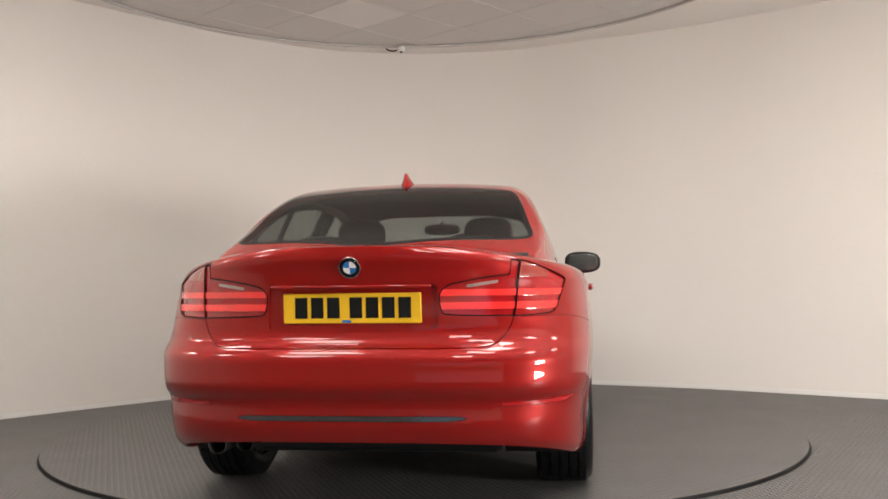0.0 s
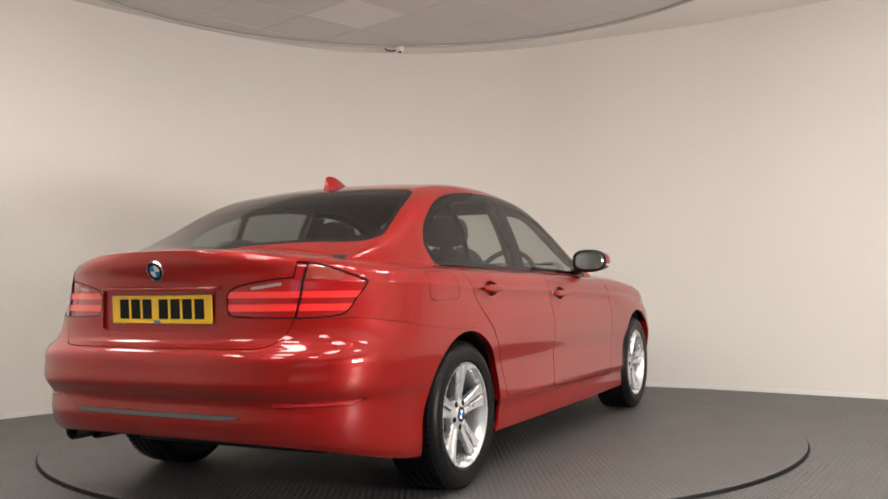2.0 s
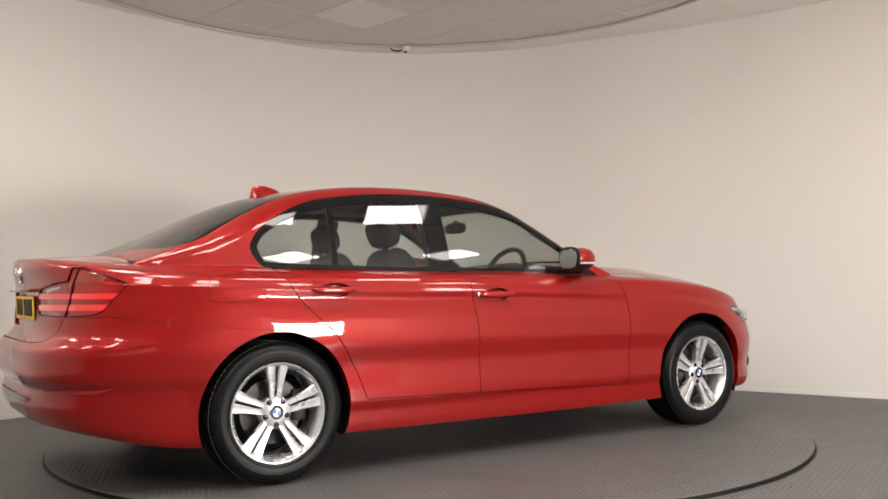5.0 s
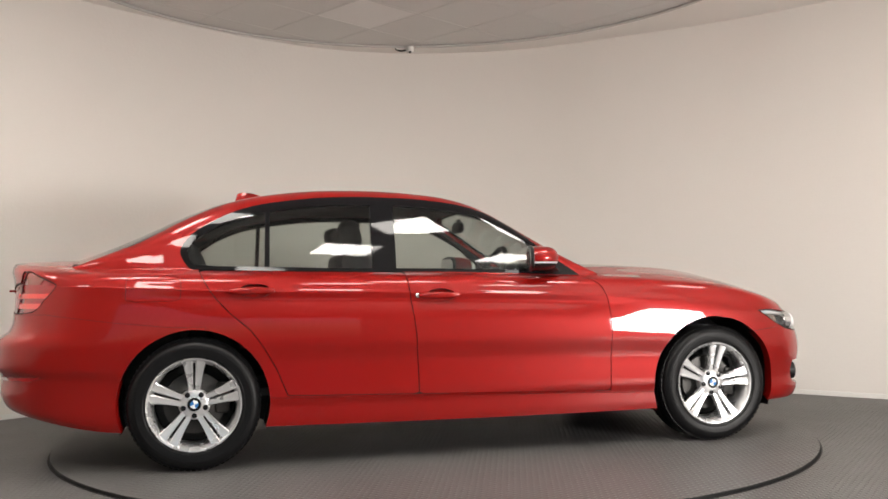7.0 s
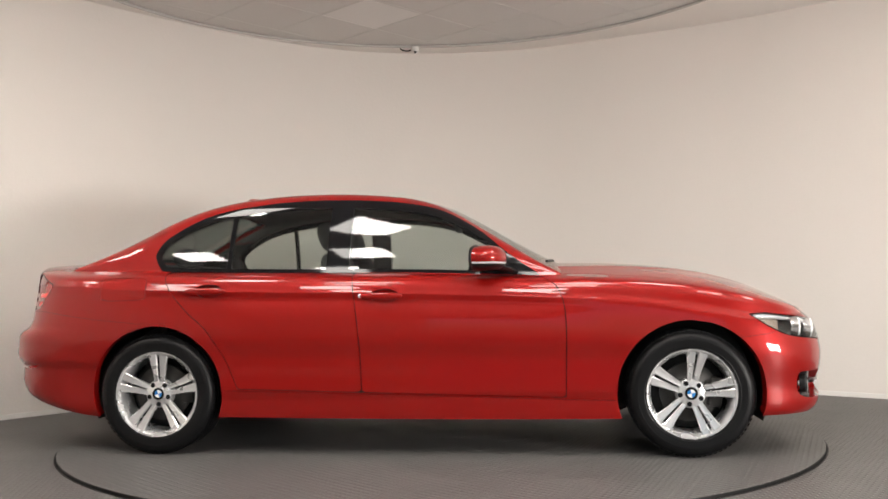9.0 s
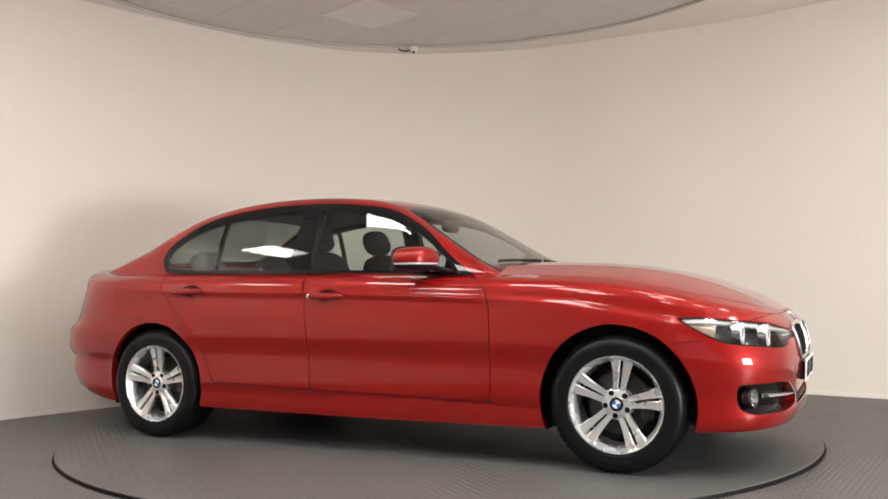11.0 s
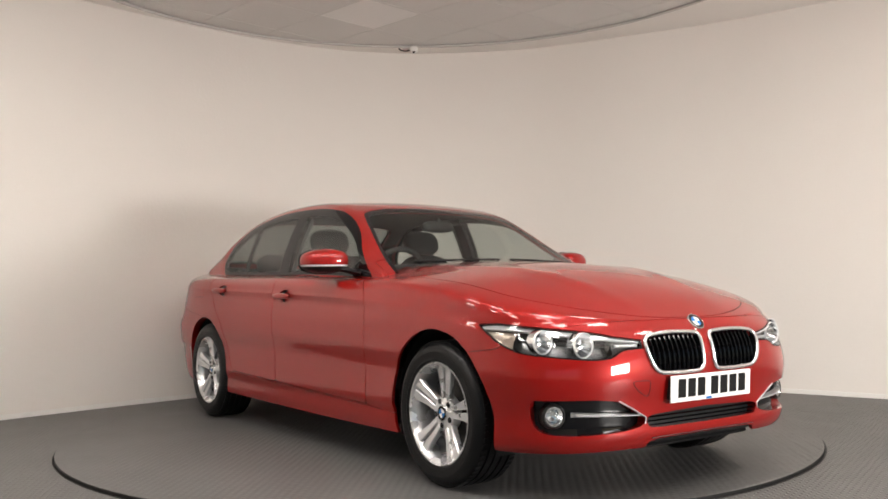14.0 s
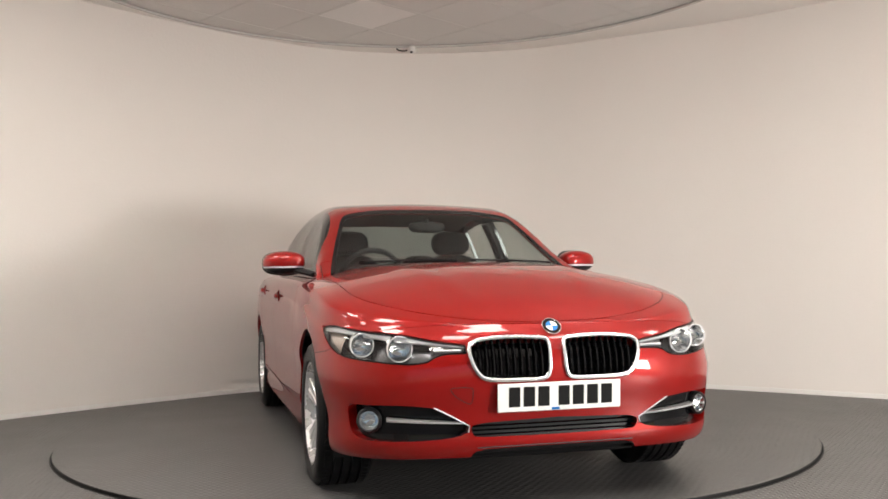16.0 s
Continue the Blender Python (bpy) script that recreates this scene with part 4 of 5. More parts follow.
def make_wheel(pair_turn):
    w = empty("wheel")
    tyre_prof = [(0.222, 0.0), (0.232, 0.012), (0.262, 0.018), (0.285, 0.017), (0.300, 0.010), (0.311, -0.004), (0.3175, -0.022)]
    for g in (-0.045, -0.085, -0.125, -0.165):
        tyre_prof += [(0.3215, g + 0.007), (0.3215, g + 0.005), (0.314, g + 0.0045), (0.314, g - 0.0045), (0.3218, g - 0.005)]
    tyre_prof += [(0.3175, -0.198), (0.311, -0.212), (0.290, -0.226), (0.262, -0.226), (0.228, -0.212), (0.222, -0.2)]
    part("tyre", lathe(bmesh.new(), tyre_prof, 72), RUBBER, w, "black road tyre")
    bm = bmesh.new()
    for k in range(72):
        for h, sk in ((-0.026, 0.18), (-0.187, -0.18)):
            a = 2 * math.pi * k / 72
            box(bm, 0.004, 0.024, 0.030, pose(0, 0, 0, 0, 0, math.degrees(a)) @ pose(0.3185, 0, h) @ pose(0, 0, 0, math.degrees(sk), 0, 0) @ Matrix.Diagonal((1, 0.75, 1, 1)))
    tagged(part("tread_block", bm, RUBBER, w), kind="stuff")
    bm = bmesh.new()
    lathe(bm, [(0.268, 0.0186), (0.271, 0.0196), (0.274, 0.0190)], 72)
    lathe(bm, [(0.236, 0.0142), (0.240, 0.0160), (0.243, 0.0152)], 72)
    part("sidewall_rib", bm, RUBBER, w)
    part("rim", lathe(bmesh.new(), [(0.222, -0.20), (0.226, -0.008), (0.2285, 0.004), (0.226, 0.010), (0.219, 0.008), (0.213, -0.004), (0.204, -0.014), (0.200, -0.05), (0.196, -0.19)], 64), ALLOY, w, "silver alloy rim")
    for k in range(5):
        for s in (-1, 1):
            bm = bmesh.new()
            sec = []
            for r, off, hw, face, th in ((0.040, 0.0135, 0.012, -0.030, 0.03), (0.062, 0.0165, 0.0130, -0.024, 0.032), (0.090, 0.0180, 0.0140, -0.021, 0.032), (0.125, 0.0210, 0.0160, -0.017, 0.032), (0.160, 0.0245, 0.0190, -0.011, 0.03), (0.190, 0.0285, 0.0225, -0.006, 0.028), (0.216, 0.0325, 0.0265, -0.002, 0.024)):
                c = s * off
                ring = [(c - hw, face - 0.006), (c - hw * 0.72, face - 0.0005), (c - hw * 0.1, face - 0.002), (c + hw * 0.72, face), (c + hw, face - 0.006), (c + hw * 0.8, face - th), (c - hw * 0.8, face - th)]
                rr = math.sqrt(max(r * r - (off * 0.6) ** 2, 0))
                sec.append([bm.verts.new((rr, y, z)) for y, z in ring])
            for p, q in zip(sec, sec[1:]):
                for i in range(7):
                    bm.faces.new((p[i], p[(i + 1) % 7], q[(i + 1) % 7], q[i]))
            bmesh.ops.transform(bm, matrix=pose(0, 0, 0, 0, 0, pair_turn + 72 * k), verts=bm.verts)
            bmesh.ops.recalc_face_normals(bm, faces=bm.faces)
            part("spoke", bm, ALLOY, w)
    part("hub", lathe(bmesh.new(), [(0.0, -0.022), (0.034, -0.022), (0.036, -0.020), (0.058, -0.022), (0.072, -0.028), (0.077, -0.045), (0.075, -0.07)], 40), ALLOY, w, "silver hub")
    for k in range(5):
        m = pose(0, 0, 0, 0, 0, pair_turn + 36 + 72 * k) @ pose(0.055, 0, -0.0205)
        part("wheel_bolt", lathe(bmesh.new(), [(0.0, 0.0005), (0.007, 0.0005), (0.0085, 0.0), (0.0125, 0.0005), (0.0135, -0.002)], 12, m), GLOSSB, w)
    roundel(w, pose(0, 0, -0.019, 0, 0, 20), 0.034, flat=True)
    part("brake_disc", lathe(bmesh.new(), [(0.06, -0.09), (0.07, -0.075), (0.085, -0.085), (0.15, -0.085), (0.15, -0.105), (0.085, -0.105)], 40), STEEL, w, "dull steel brake disc")
    part("caliper", box(bmesh.new(), 0.07, 0.15, 0.06, pose(0.135, 0.02, -0.10), 0.012), STEEL, w, "brake caliper")
    part("wheel_back", lathe(bmesh.new(), [(0.0, -0.15), (0.19, -0.15), (0.196, -0.14)], 40), SEAL, w, "dark inner side of the wheel")
    return w


def wheel_pose(x, s):
    y = 0.868 * s
    if s > 0:
        m = Matrix(((1, 0, 0, x), (0, 0, 1, y), (0, -1, 0, WR), (0, 0, 0, 1)))
    else:
        m = Matrix(((1, 0, 0, x), (0, 0, -1, y), (0, 1, 0, WR), (0, 0, 0, 1)))
    return m


wheel_r = make_wheel(90)
wheel_r.parent = car
wheel_r.matrix_basis = wheel_pose(-AXLE, -1)
copy_thing(wheel_r, wheel_pose(-AXLE, 1))
copy_thing(wheel_r, wheel_pose(AXLE, -1) @ pose(0, 0, 0, 0, 0, -9))
copy_thing(wheel_r, wheel_pose(AXLE, 1) @ pose(0, 0, 0, 0, 0, 21))

for x, r in ((AXLE, 0.382), (-AXLE, 0.372)):
    for s in (1, -1):
        bm = bmesh.new()
        m = Matrix(((1, 0, 0, x), (0, 0, s, 0), (0, 1, 0, 0.325), (0, 0, 0, 1)))
        lathe(bm, [(0.05, 0.50), (r, 0.52), (r, 0.835)], 30, m, radians(-22), radians(202))
        part("arch_liner", bm, BLACKP, car, "black wheel arch liner")

ub = bmesh.new()
box(ub, 3.7, 1.04, 0.14, pose(-0.10, 0, 0.28), 0.03)
box(ub, 1.95, 1.60, 0.10, pose(0, 0, 0.26), 0.02)
box(ub, 0.5, 1.0, 0.06, pose(1.78, 0, 0.24), 0.02)
box(ub, 0.45, 1.2, 0.08, pose(-1.98, 0, 0.36), 0.02)
part("underbody", ub, BLACKP, car, "black underbody")
part("rear_valance", box(bmesh.new(), 0.10, 1.1, 0.04, pose(-2.24, 0, 0.345), 0.015), BLACKP, car, "black lower rear valance")
for y, r in ((0.535, 0.037), (0.445, 0.034)):
    bm = lathe(bmesh.new(), [(r * 0.86, -0.12), (r * 0.86, 0.0), (r * 0.93, 0.004), (r, 0.0), (r, -0.16)], 28, Matrix.Translation((-2.285 if y > 0.5 else -2.24, y, 0.297)) @ Matrix.Rotation(radians(-90), 4, "Y"))
    lathe(bm, [(0.0, -0.1), (r * 0.86, -0.1)], 28, Matrix.Translation((-2.25, y, 0.297)) @ Matrix.Rotation(radians(-90), 4, "Y"))
    part("exhaust_pipe", bm, STEEL, car, "round metal exhaust tip")

# shark-fin aerial
bm = bmesh.new()
rings = []
for t, hgt, hw in ((0.0, 0.004, 0.006), (0.12, 0.016, 0.027), (0.35, 0.040, 0.034), (0.6, 0.060, 0.034), (0.82, 0.070, 0.027), (0.95, 0.067, 0.018), (1.0, 0.045, 0.007), (1.06, 0.0, 0.006)):
    x = -1.00 - 0.19 * t
    zb = float(roof_z(x)) - 0.006
    rings.append([bm.verts.new((x, y * hw, zb + z * hgt)) for y, z in ((-1, 0), (-0.72, 0.30), (-0.30, 0.72), (-0.12, 0.97), (0.12, 0.97), (0.30, 0.72), (0.72, 0.30), (1, 0))])
for p, q in zip(rings, rings[1:]):
    for i in range(7):
        bm.faces.new((p[i], p[i + 1], q[i + 1], q[i]))
bmesh.ops.recalc_face_normals(bm, faces=bm.faces)
part("aerial_fin", bm, PAINT, car, "red shark-fin aerial")

# badges
roundel(car, Matrix.Translation((tail_x(0, 0.957) - 0.005, 0, 0.957)) @ Matrix.Rotation(radians(-90 - 22), 4, "Y") @ pose(0, 0, 0, 0, 0, 90), 0.041)
roundel(car, Matrix.Translation((2.112, 0, 0.716)) @ Matrix.Rotation(radians(48), 4, "Y") @ pose(0, 0, 0, 0, 0, 90), 0.041)


def number_plate(m, ground, label):
    """Plate in its own space: x to the right as read, y up, z out. Its characters are plain bars."""
    o = empty("number_plate", m, car)
    tagged(o, label)
    part("plate", box(bmesh.new(), 0.52, 0.111, 0.006, None, 0.0025, 1), ground, o)
    x = -0.216
    for k in range(7):
        part("character_bar", box(bmesh.new(), 0.047, 0.077, 0.002, pose(x + 0.0245, 0.002, 0.0035)), KBAR, o)
        x += 0.061 + (0.024 if k == 2 else 0)
    part("blue_bar", box(bmesh.new(), 0.034, 0.010, 0.002, pose(-0.02, -0.048, 0.0036)), BLUE, o)


def facing(x, y, z, ahead, lean):
    """Plate pose looking forwards (ahead 1) or backwards (-1), leaning back by degrees."""
    q = Matrix(((0, 0, 1, 0), (1, 0, 0, 0), (0, 1, 0, 0), (0, 0, 0, 1))) if ahead > 0 else Matrix(((0, 0, -1, 0), (-1, 0, 0, 0), (0, 1, 0, 0), (0, 0, 0, 1)))
    return Matrix.Translation((x, y, z)) @ q @ pose(0, 0, 0, -lean)


number_plate(facing(2.190, 0, 0.448, 1, -3), WBAR, "white front number plate with black characters")
number_plate(facing(-2.324, 0, 0.807, -1, -3), YBAR, "yellow rear number plate with black characters")
part("plate_holder", box(bmesh.new(), 0.03, 0.50, 0.09, pose(2.172, 0, 0.448), 0.004, 1), BLACKP, fbump)
part("lid_handle_lip", box(bmesh.new(), 0.02, 0.60, 0.012, pose(-2.345, 0, 0.886), 0.004, 1), PAINT, lidob)

# kidney grilles
for s in (1, -1):
    panel("grille_back", KIDNEY, GLOSSB, car, s, depth=0.0, off=0.055, label="dark opening behind the grille")
    loop = spline(KIDNEY_LINE, 6)
    g = part("kidney_grille", tube(bmesh.new(), [(nose_x(y, z) + 0.005, y * s, z) for y, z in loop], (0.0085, 0.009), 10, closed=True), GRILLE_CHROME, car, "chrome framed kidney-shaped grille")
    wall_bm = bmesh.new()
    inner = [(0.196 + (y - 0.196) * 0.975, 0.597 + (z - 0.597) * 0.96) for y, z in loop]
    a = [wall_bm.verts.new((nose_x(y, z) + 0.002, y * s, z)) for y, z in inner]
    b = [wall_bm.verts.new((nose_x(y, z) - 0.07, y * s, z)) for y, z in inner]
    for i in range(len(a)):
        wall_bm.faces.new((a[i - 1], a[i], b[i], b[i - 1]))
    part("grille_frame", wall_bm, GLOSSB, g, "black inner frame")
    for k in range(10):
        y = 0.062 + 0.0285 * k
        zz = [p[1] for p in loop if abs(p[0] - y) < 0.02]
        z0, z1 = min(zz) + 0.004, max(zz) - 0.004
        bm = bmesh.new()
        n = 6
        sec = []
        for i in range(n + 1):
            z = z0 + (z1 - z0) * i / n
            x = nose_x(y, z) - 0.014 + 0.012 * math.sin(math.pi * (0.25 + 0.6 * i / n))
            sec.append([bm.verts.new(v) for v in ((x, y * s - 0.0035, z), (x + 0.004, y * s, z), (x, y * s + 0.0035, z), (x - 0.03, y * s + 0.003, z), (x - 0.03, y * s - 0.003, z))])
        for p, q in zip(sec, sec[1:]):
            for i in range(5):
                bm.faces.new((p[i], p[(i + 1) % 5], q[(i + 1) % 5], q[i]))
        part("slat", bm, GLOSSB, g)

# towing eye cover: a fine joint in the bumper's right half
cover = spline([(-0.437, 0.488), (-0.405, 0.492), (-0.358, 0.490), (-0.350, 0.480), (-0.352, 0.440), (-0.362, 0.428), (-0.385, 0.437), (-0.422, 0.462)], 5)
part("towing_cover_joint", tube(bmesh.new(), [(nose_x(y, z) + 0.0002, y, z) for y, z in cover], 0.0014, 5, closed=True), SEAL, fbump, "fine outline of the towing eye cover")

# lower front openings
for s in (1, -1):
    panel("fog_surround", FOG, GLOSSB, fbump, s, depth=0.0, off=0.045, label="black fog light pocket")
    y, z = 0.725, 0.362
    m = Matrix.Translation((nose_x(y, z) - 0.035, y * s, z)) @ Matrix.Rotation(radians(90), 4, "Y") @ Matrix.Rotation(radians(-18 * s), 4, "X") @ Matrix.Scale(0.86, 4)
    f = part("fog_light", lathe(bmesh.new(), [(0.0, -0.02), (0.025, -0.012), (0.034, 0.004), (0.040, 0.016), (0.044, 0.016), (0.047, 0.0), (0.047, -0.03)], 28, m), REFL, car, "round fog light with clear lens")
    part("fog_lens", lathe(bmesh.new(), [(0.0, 0.020), (0.02, 0.018), (0.040, 0.010)], 28, m), LENS, f)
    part("fog_ring", lathe(bmesh.new(), [(0.044, 0.012), (0.050, 0.020), (0.058, 0.012), (0.060, -0.02)], 28, m), BLACKP, f)
    bm = bmesh.new()
    sec = []
    for t in np.linspace(0, 1, 8):
        y = 0.665 - 0.285 * t
        z = 0.366 - 0.014 * t
        h = 0.010 * (1 - 0.45 * t)
        x = nose_x(y, z) - 0.010 + 0.006 * t
        sec.append([bm.verts.new(v) for v in ((x - 0.03, y * s, z - h), (x, y * s, z - h * 0.4), (x + 0.002, y * s, z + h * 0.5), (x - 0.03, y * s, z + h))])
    for p, q in zip(sec, sec[1:]):
        for i in range(4):
            bm.faces.new((p[i], p[(i + 1) % 4], q[(i + 1) % 4], q[i]))
    bmesh.ops.recalc_face_normals(bm, faces=bm.faces)
    part("fog_blade", bm, SATIN, fbump, "satin silver blade")
    part("fog_trim", tube(bmesh.new(), [(nose_x(y, z) + 0.001, y * s, z) for y, z in ((0.50, 0.416), (0.46, 0.396), (0.41, 0.369), (0.362, 0.342), (0.366, 0.318))], 0.003, 6), SATIN, fbump, "thin bright edge")
panel("lower_grille", MIDG, BLACKP, fbump, 0, depth=0.0, off=0.04, label="black lower grille")
for z in (0.305, 0.322, 0.339):
    part("grille_slat", tube(bmesh.new(), [(nose_x(y, z) - 0.018, y, z) for y in np.linspace(-0.345, 0.345, 15)], (0.012, 0.0035), 6), GLOSSB, fbump)
part("lip_trim", tube(bmesh.new(), [(nose_x(y, 0.258) + 0.001, y, 0.257 - 0.02 * max(0, abs(y) - 0.27)) for y in np.linspace(-0.33, 0.33, 17)], 0.0025, 6), DARKCHROME, fbump, "thin dark chrome edge on the lower lip")
bm = bmesh.new()
for s in (1, -1):
    tube(bm, [(nose_x(y, 0.2) - 0.035, y * s, 0.214) for y in np.linspace(0.0, 0.36, 8)], (0.02, 0.012), 6)
part("splitter", bm, BLACKP, fbump, "black lower splitter")

# head lights
for s in (1, -1):
    inn, outp = cut(HEAD, lambda P: P[:, 1] - 0.505)
    h = panel("head_light", outp, LAMPBOX, car, s, depth=0.0, off=0.075, label="headlight with two round reflectors and bright housing")
    panel("lamp_inner", inn, LAMPDARK, h, s, depth=0.0, off=0.03, label="dark inner end of the lamp")
    hrim, rest_ = cut(HEAD, lambda P: -hl(P), 0.004)
    panel("lamp_edge", hrim, GLOSSB, h, s, depth=0.07, label="black lamp edge")
    brow, rest_ = cut(rest_, lambda P: np.interp(P[:, 1], [0.36, 0.62, 0.80, 0.84], [0.645, 0.677, 0.704, 0.710]) - P[:, 2])
    panel("brow", brow, BROW, h, s, depth=0.012, off=0.012, label="bright upper trim strip")
    for y, z, r in ((0.745, 0.654, 0.046), (0.615, 0.640, 0.049)):
        c = Vector((nose_x(y, z) - 0.035, y * s, z))
        m = Matrix.Translation(c) @ Matrix.Rotation(radians(90), 4, "Y")
        part("reflector", lathe(bmesh.new(), [(0.0, -0.030), (0.012, -0.030), (r * 0.55, -0.026), (r * 0.85, -0.006), (r * 0.97, 0.010), (r * 1.04, 0.012), (r * 1.07, 0.0), (r * 1.07, -0.03)], 32, m), REFL, h, "round bright reflector")
        part("lamp_ring", lathe(bmesh.new(), [(r * 0.96, 0.010), (r * 0.99, 0.016), (r * 1.04, 0.016), (r * 1.07, 0.008)], 32, m), BWHITE, h, "pale ring")
        part("bulb", lathe(bmesh.new(), [(0.0, -0.002), (0.007, -0.006), (0.009, -0.03)], 16, m), CHROME, h)
    outer, _ = cut(HEAD, lambda P: P[:, 0] - 1.865)
    panel("side_marker", outer, AMBERDIM, h, s, depth=0.0, off=0.03, label="smoky amber side reflector")
    part("lamp_bar", tube(bmesh.new(), [(nose_x(y, 0.635) - 0.02, y * s, 0.632) for y in (0.385, 0.42, 0.46, 0.49)], (0.006, 0.006), 6), SATIN, h, "small bright bar")

# mirrors
for s in (1, -1):
    def bend(p):
        p = p.copy()
        p.x = max(p.x, -0.052)
        p.z *= 1.0 - 0.9 * max(0, (p.y * s)) ** 1.0
        p.x -= 0.22 * (p.y * s)
        return p
    bm = blob(bmesh.new(), (0.375, 0.893 * s, 1.025), (0.098, 0.115, 0.066), 2.8, 2.6, shape=bend)
    band = bm.copy()
    low = bm.copy()
    bmesh.ops.bisect_plane(bm, geom=bm.verts[:] + bm.edges[:] + bm.faces[:], plane_co=(0, 0, 1.004), plane_no=(0, 0, 1), clear_inner=True)
    bmesh.ops.bisect_plane(low, geom=low.verts[:] + low.edges[:] + low.faces[:], plane_co=(0, 0, 0.995), plane_no=(0, 0, 1), clear_outer=True)
    bmesh.ops.bisect_plane(band, geom=band.verts[:] + band.edges[:] + band.faces[:], plane_co=(0, 0, 1.0045), plane_no=(0, 0, 1), clear_outer=True)
    bmesh.ops.bisect_plane(band, geom=band.verts[:] + band.edges[:] + band.faces[:], plane_co=(0, 0, 0.9945), plane_no=(0, 0, 1), clear_inner=True)
    o = part("door_mirror", bm, PAINT, car, "red door mirror with black base")
    part("mirror_base", low, BLACKP, o, "black mirror underside")
    mm = Matrix.Translation((0.3225, 0.893 * s, 1.024)) @ pose(0, 0, 0, 0, 0, 12.4 * s)
    part("mirror_frame", blob(bmesh.new(), (0, 0, 0), (0.012, 0.117, 0.070), 3.2, 3.0, m=mm, shape=lambda p: Vector((p.x, p.y, p.z * (1.0 - 0.9 * max(0, p.y * s))))), BLACKP, o)
    part("mirror_glass", blob(bmesh.new(), (-0.011, 0.003 * s, 0), (0.006, 0.094, 0.052), 3.2, 3.2, m=mm, shape=lambda p: Vector((max(p.x, -0.002), p.y, p.z))), CHROME, o, "mirror glass")
    part("mirror_arm", tube(bmesh.new(), [(0.50, 0.735 * s, 0.955), (0.47, 0.775 * s, 0.968), (0.42, 0.83 * s, 0.985)], (0.045, 0.016), 10), BLACKP, o)
    part("mirror_strip", band, BROW, o, "bright strip")

# door handles
for xc, zc, nm in ((-0.165, 0.836, "front"), (-1.115, 0.871, "rear")):
    for s in (1, -1):
        y = door_y(xc, zc)
        hb = blob(bmesh.new(), (xc - 0.012, (y + 0.017) * s, zc), (0.112, 0.014, 0.018), 3.0, 2.6)
        part("door_handle", hb, PAINT, DOORS[nm, s], "red door handle")

# key lock in the driver's door, behind the handle
yk = door_y(-0.292, 0.836)
part("key_lock", lathe(bmesh.new(), [(0.0, 0.012), (0.009, 0.012), (0.0115, 0.010), (0.012, -0.02)], 18, Matrix.Translation((-0.292, -yk, 0.837)) @ Matrix.Rotation(radians(90), 4, "X")), CHROME, DOORS["front", -1], "small chrome key lock")

# glass house fittings
part("mirror_inside", blob(bmesh.new(), (0.16, 0, 1.245), (0.022, 0.115, 0.036), 2.5, 3.0), BLACKP, car, "black rear-view mirror")
part("mirror_stalk", tube(bmesh.new(), [(0.17, 0, 1.26), (0.165, 0, 1.295)], 0.014, 8), BLACKP, car)
for y0, y1 in ((-0.52, 0.02), (0.10, 0.60)):
    pts = []
    for t in np.linspace(0, 1, 7):
        y = y0 + (y1 - y0) * t
        x = 0.735 - 0.16 * y * y
        ye, ze = float(edge_y(x)), float(edge_z(x))
        deck_here = ze + (float(bonnet_z(x)) - ze) * (1 - abs(y / ye) ** 2.3)
        pts.append((x, y, max(cabin_z(x, y), deck_here) + 0.004))
    part("wiper", tube(bmesh.new(), pts, (0.008, 0.006), 6), BLACKP, car, "black wiper")

# ---- the car: inside ----
roof_in = [f for f in QUARTER_R if np.mean([VERT[v][2] for v in f]) > 1.22 and abs(np.mean([VERT[v][0] for v in f]) + 0.5) < 1.0]
quarter_in = [f for f in QUARTER_R if np.mean([VERT[v][2] for v in f]) <= 1.22 and np.mean([VERT[v][0] for v in f]) > -2.0]
panel("headlining", roof_in, HEADL, car, 0, depth=0, off=0.028, label="grey cloth headlining")
panel("quarter_lining", quarter_in, TRIMIN, car, 0, depth=0, off=0.035, label="dark inner lining")
for s in (1, -1):
    panel("pillar_lining", bpil, TRIMIN, car, s, depth=0.02, off=0.03)
fl = bmesh.new()
box(fl, 2.7, 1.5, 0.04, pose(-0.35, 0, 0.36))
box(fl, 1.9, 0.22, 0.20, pose(-0.3, 0, 0.46), 0.04)
part("cabin_floor", fl, TRIMIN, car, "black carpet and centre tunnel")
part("bulkhead", box(bmesh.new(), 0.04, 1.46, 0.55, pose(0.92, 0, 0.66)), TRIMIN, car)
dash = bmesh.new()
blob(dash, (0.62, 0, 0.86), (0.30, 0.70, 0.125), 6, 3.2, nu=40)
part("dashboard", dash, TRIMIN, car, "black dashboard")
part("instrument_hood", blob(bmesh.new(), (0.42, -0.37, 0.975), (0.10, 0.17, 0.035), 3, 2.5), TRIMIN, car)
sw = Matrix.Translation((0.25, -0.37, 0.93)) @ Matrix.Rotation(radians(-65), 4, "Y")
wheelpts = [(sw @ Vector((0.185 * math.cos(a), 0.185 * math.sin(a), 0))) for a in np.linspace(0, 2 * math.pi, 33)[:-1]]
st = part("steering_wheel", tube(bmesh.new(), wheelpts, 0.016, 8, closed=True), TRIMIN, car, "black steering wheel")
part("steering_boss", blob(bmesh.new(), (0, 0, -0.01), (0.07, 0.075, 0.03), 2.5, 2.5, m=sw), TRIMIN, st)
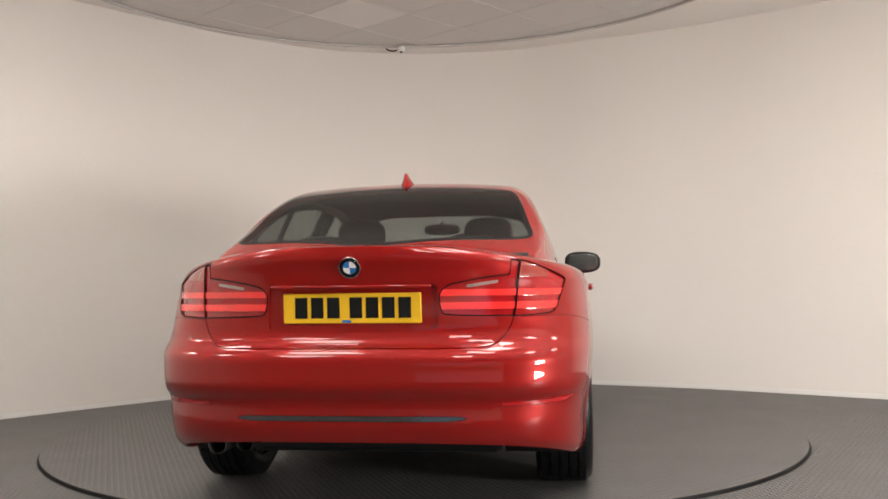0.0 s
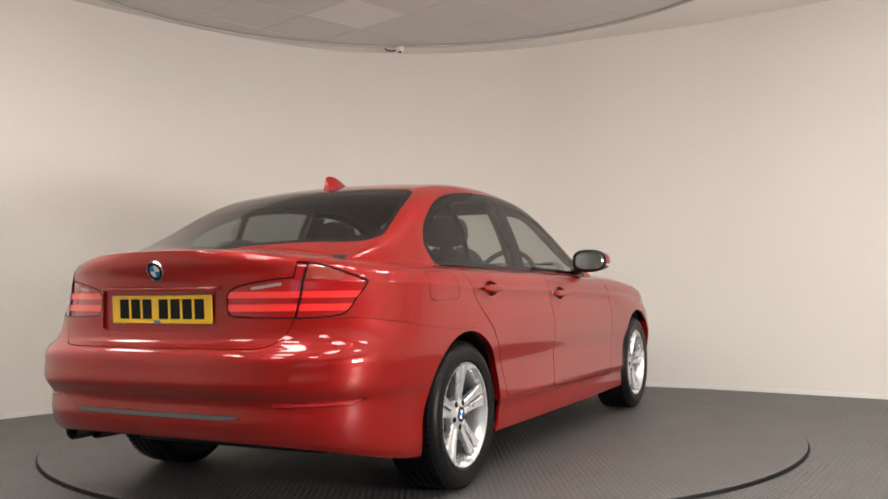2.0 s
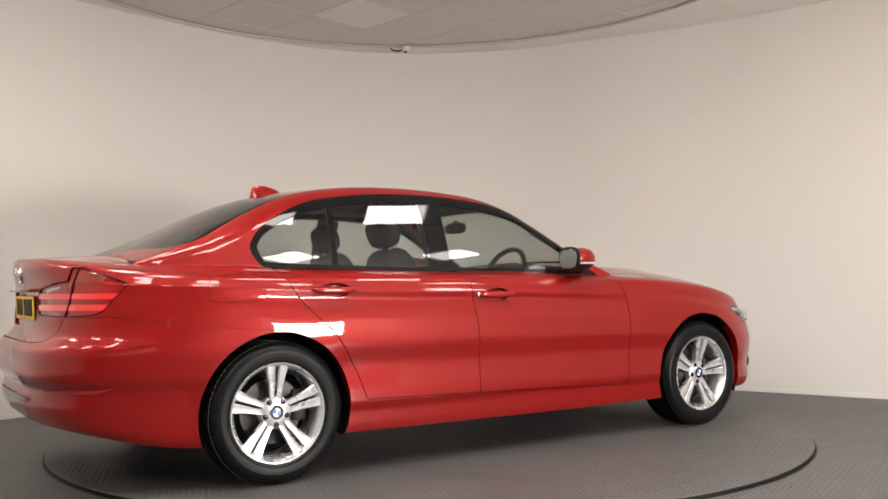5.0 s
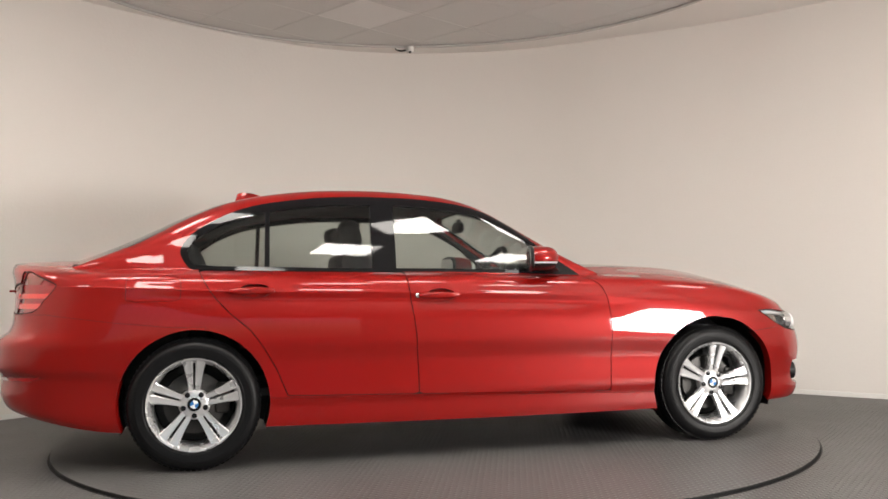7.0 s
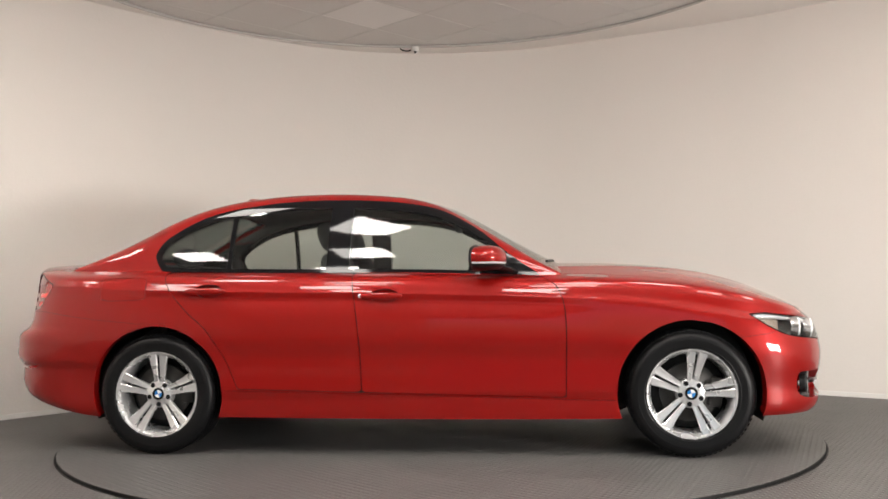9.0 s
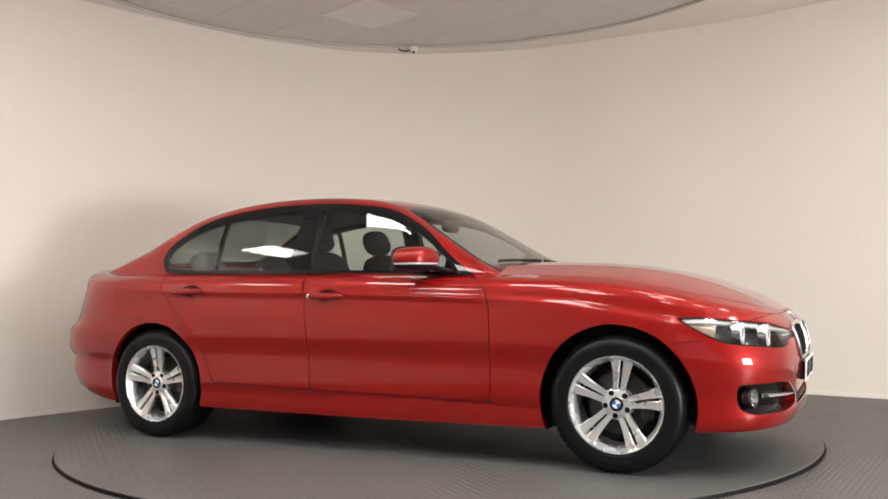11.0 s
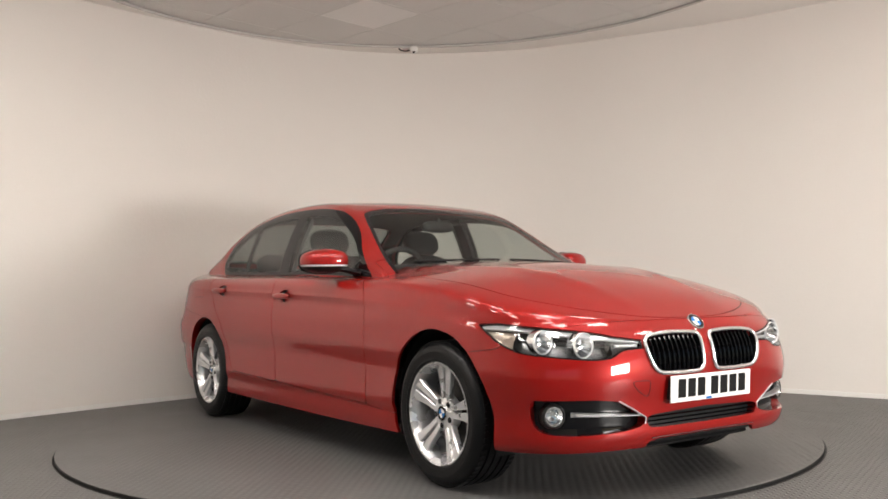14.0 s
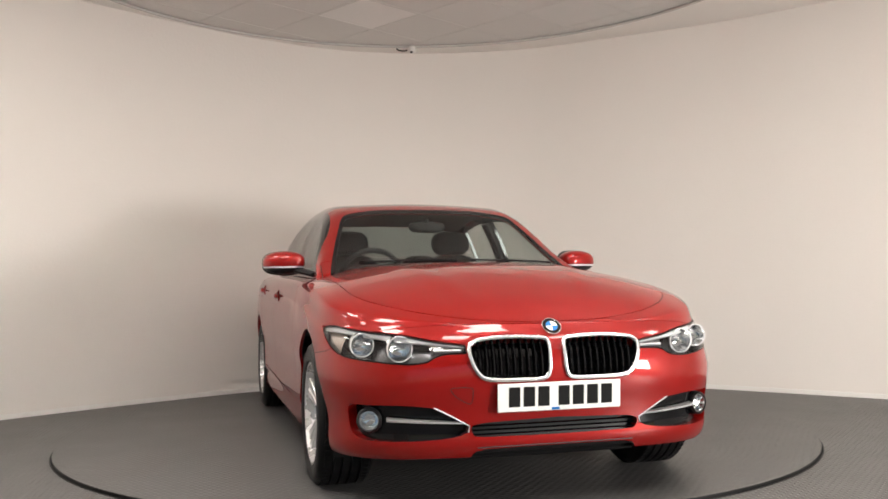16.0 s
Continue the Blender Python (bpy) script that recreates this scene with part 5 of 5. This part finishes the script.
for a in (0, 180, 270):
    part("wheel_spoke", tube(bmesh.new(), [sw @ Vector((0.05 * math.sin(radians(a)), 0.05 * math.cos(radians(a)), -0.01)), sw @ Vector((0.18 * math.sin(radians(a)), 0.18 * math.cos(radians(a)), 0))], (0.02, 0.008), 8), SATIN, st)


def seat(name, x, y, w, back_x, top, head, lean=18, heads=(0,)):
    o = part(name, blob(bmesh.new(), (x, y, 0.50), (0.27, w, 0.11), 4, 3), CLOTH, car, "dark grey cloth " + name.replace("_", " "))
    hb = (top - 0.5) / 2
    m = Matrix.Translation((back_x, y, 0.5)) @ Matrix.Rotation(radians(-lean), 4, "Y")
    part("seat_back", blob(bmesh.new(), (0, 0, hb), (0.085, w, hb + 0.06), 3.5, 4, m=m, shape=lambda p: Vector((p.x, p.y * (1 - 0.18 * max(0, p.z / (hb + 0.06))), p.z))), CLOTH, o)
    for hy in heads:
        part("head_rest", blob(bmesh.new(), (0.01, hy, 2 * hb + head), (0.055, 0.135, 0.085), 3, 2.8, m=m), CLOTH, o)
        for k in (-0.05, 0.05):
            part("head_rest_post", tube(bmesh.new(), [m @ Vector((0, hy + k, 2 * hb)), m @ Vector((0, hy + k, 2 * hb + head))], 0.006, 6), SATIN, o)


for y in (-0.36, 0.36):
    seat("front_seat", -0.12, y, 0.25, -0.36, 1.06, 0.15)
seat("rear_seat", -0.98, 0, 0.62, -1.22, 0.98, 0.10, 22, (-0.36, 0.36))
part("parcel_shelf", box(bmesh.new(), 0.55, 1.28, 0.03, pose(-1.72, 0, 1.005, 0, -1, 0), 0.008), TRIMIN, car, "black parcel shelf")
part("boot_bulkhead", box(bmesh.new(), 0.04, 1.3, 0.65, pose(-1.46, 0, 0.68)), TRIMIN, car)
part("selector", blob(bmesh.new(), (0.15, 0, 0.68), (0.03, 0.025, 0.06), 2.5, 2.5), GLOSSB, car)


def motions():
    ax, ay = AXLE_OFF
    rows_car, rows_table = [], []
    for t, a in TURN:
        r = radians(a)
        rows_car.append((t, pose(-(ax * math.cos(r) - ay * math.sin(r)), -(ax * math.sin(r) + ay * math.cos(r)), 0.0, 0, 0, a)))
        rows_table.append((t, pose(0, TABLE_Y, 0, 0, 0, a)))
    walk(car, rows_car)
    walk(table, rows_table)


motions()
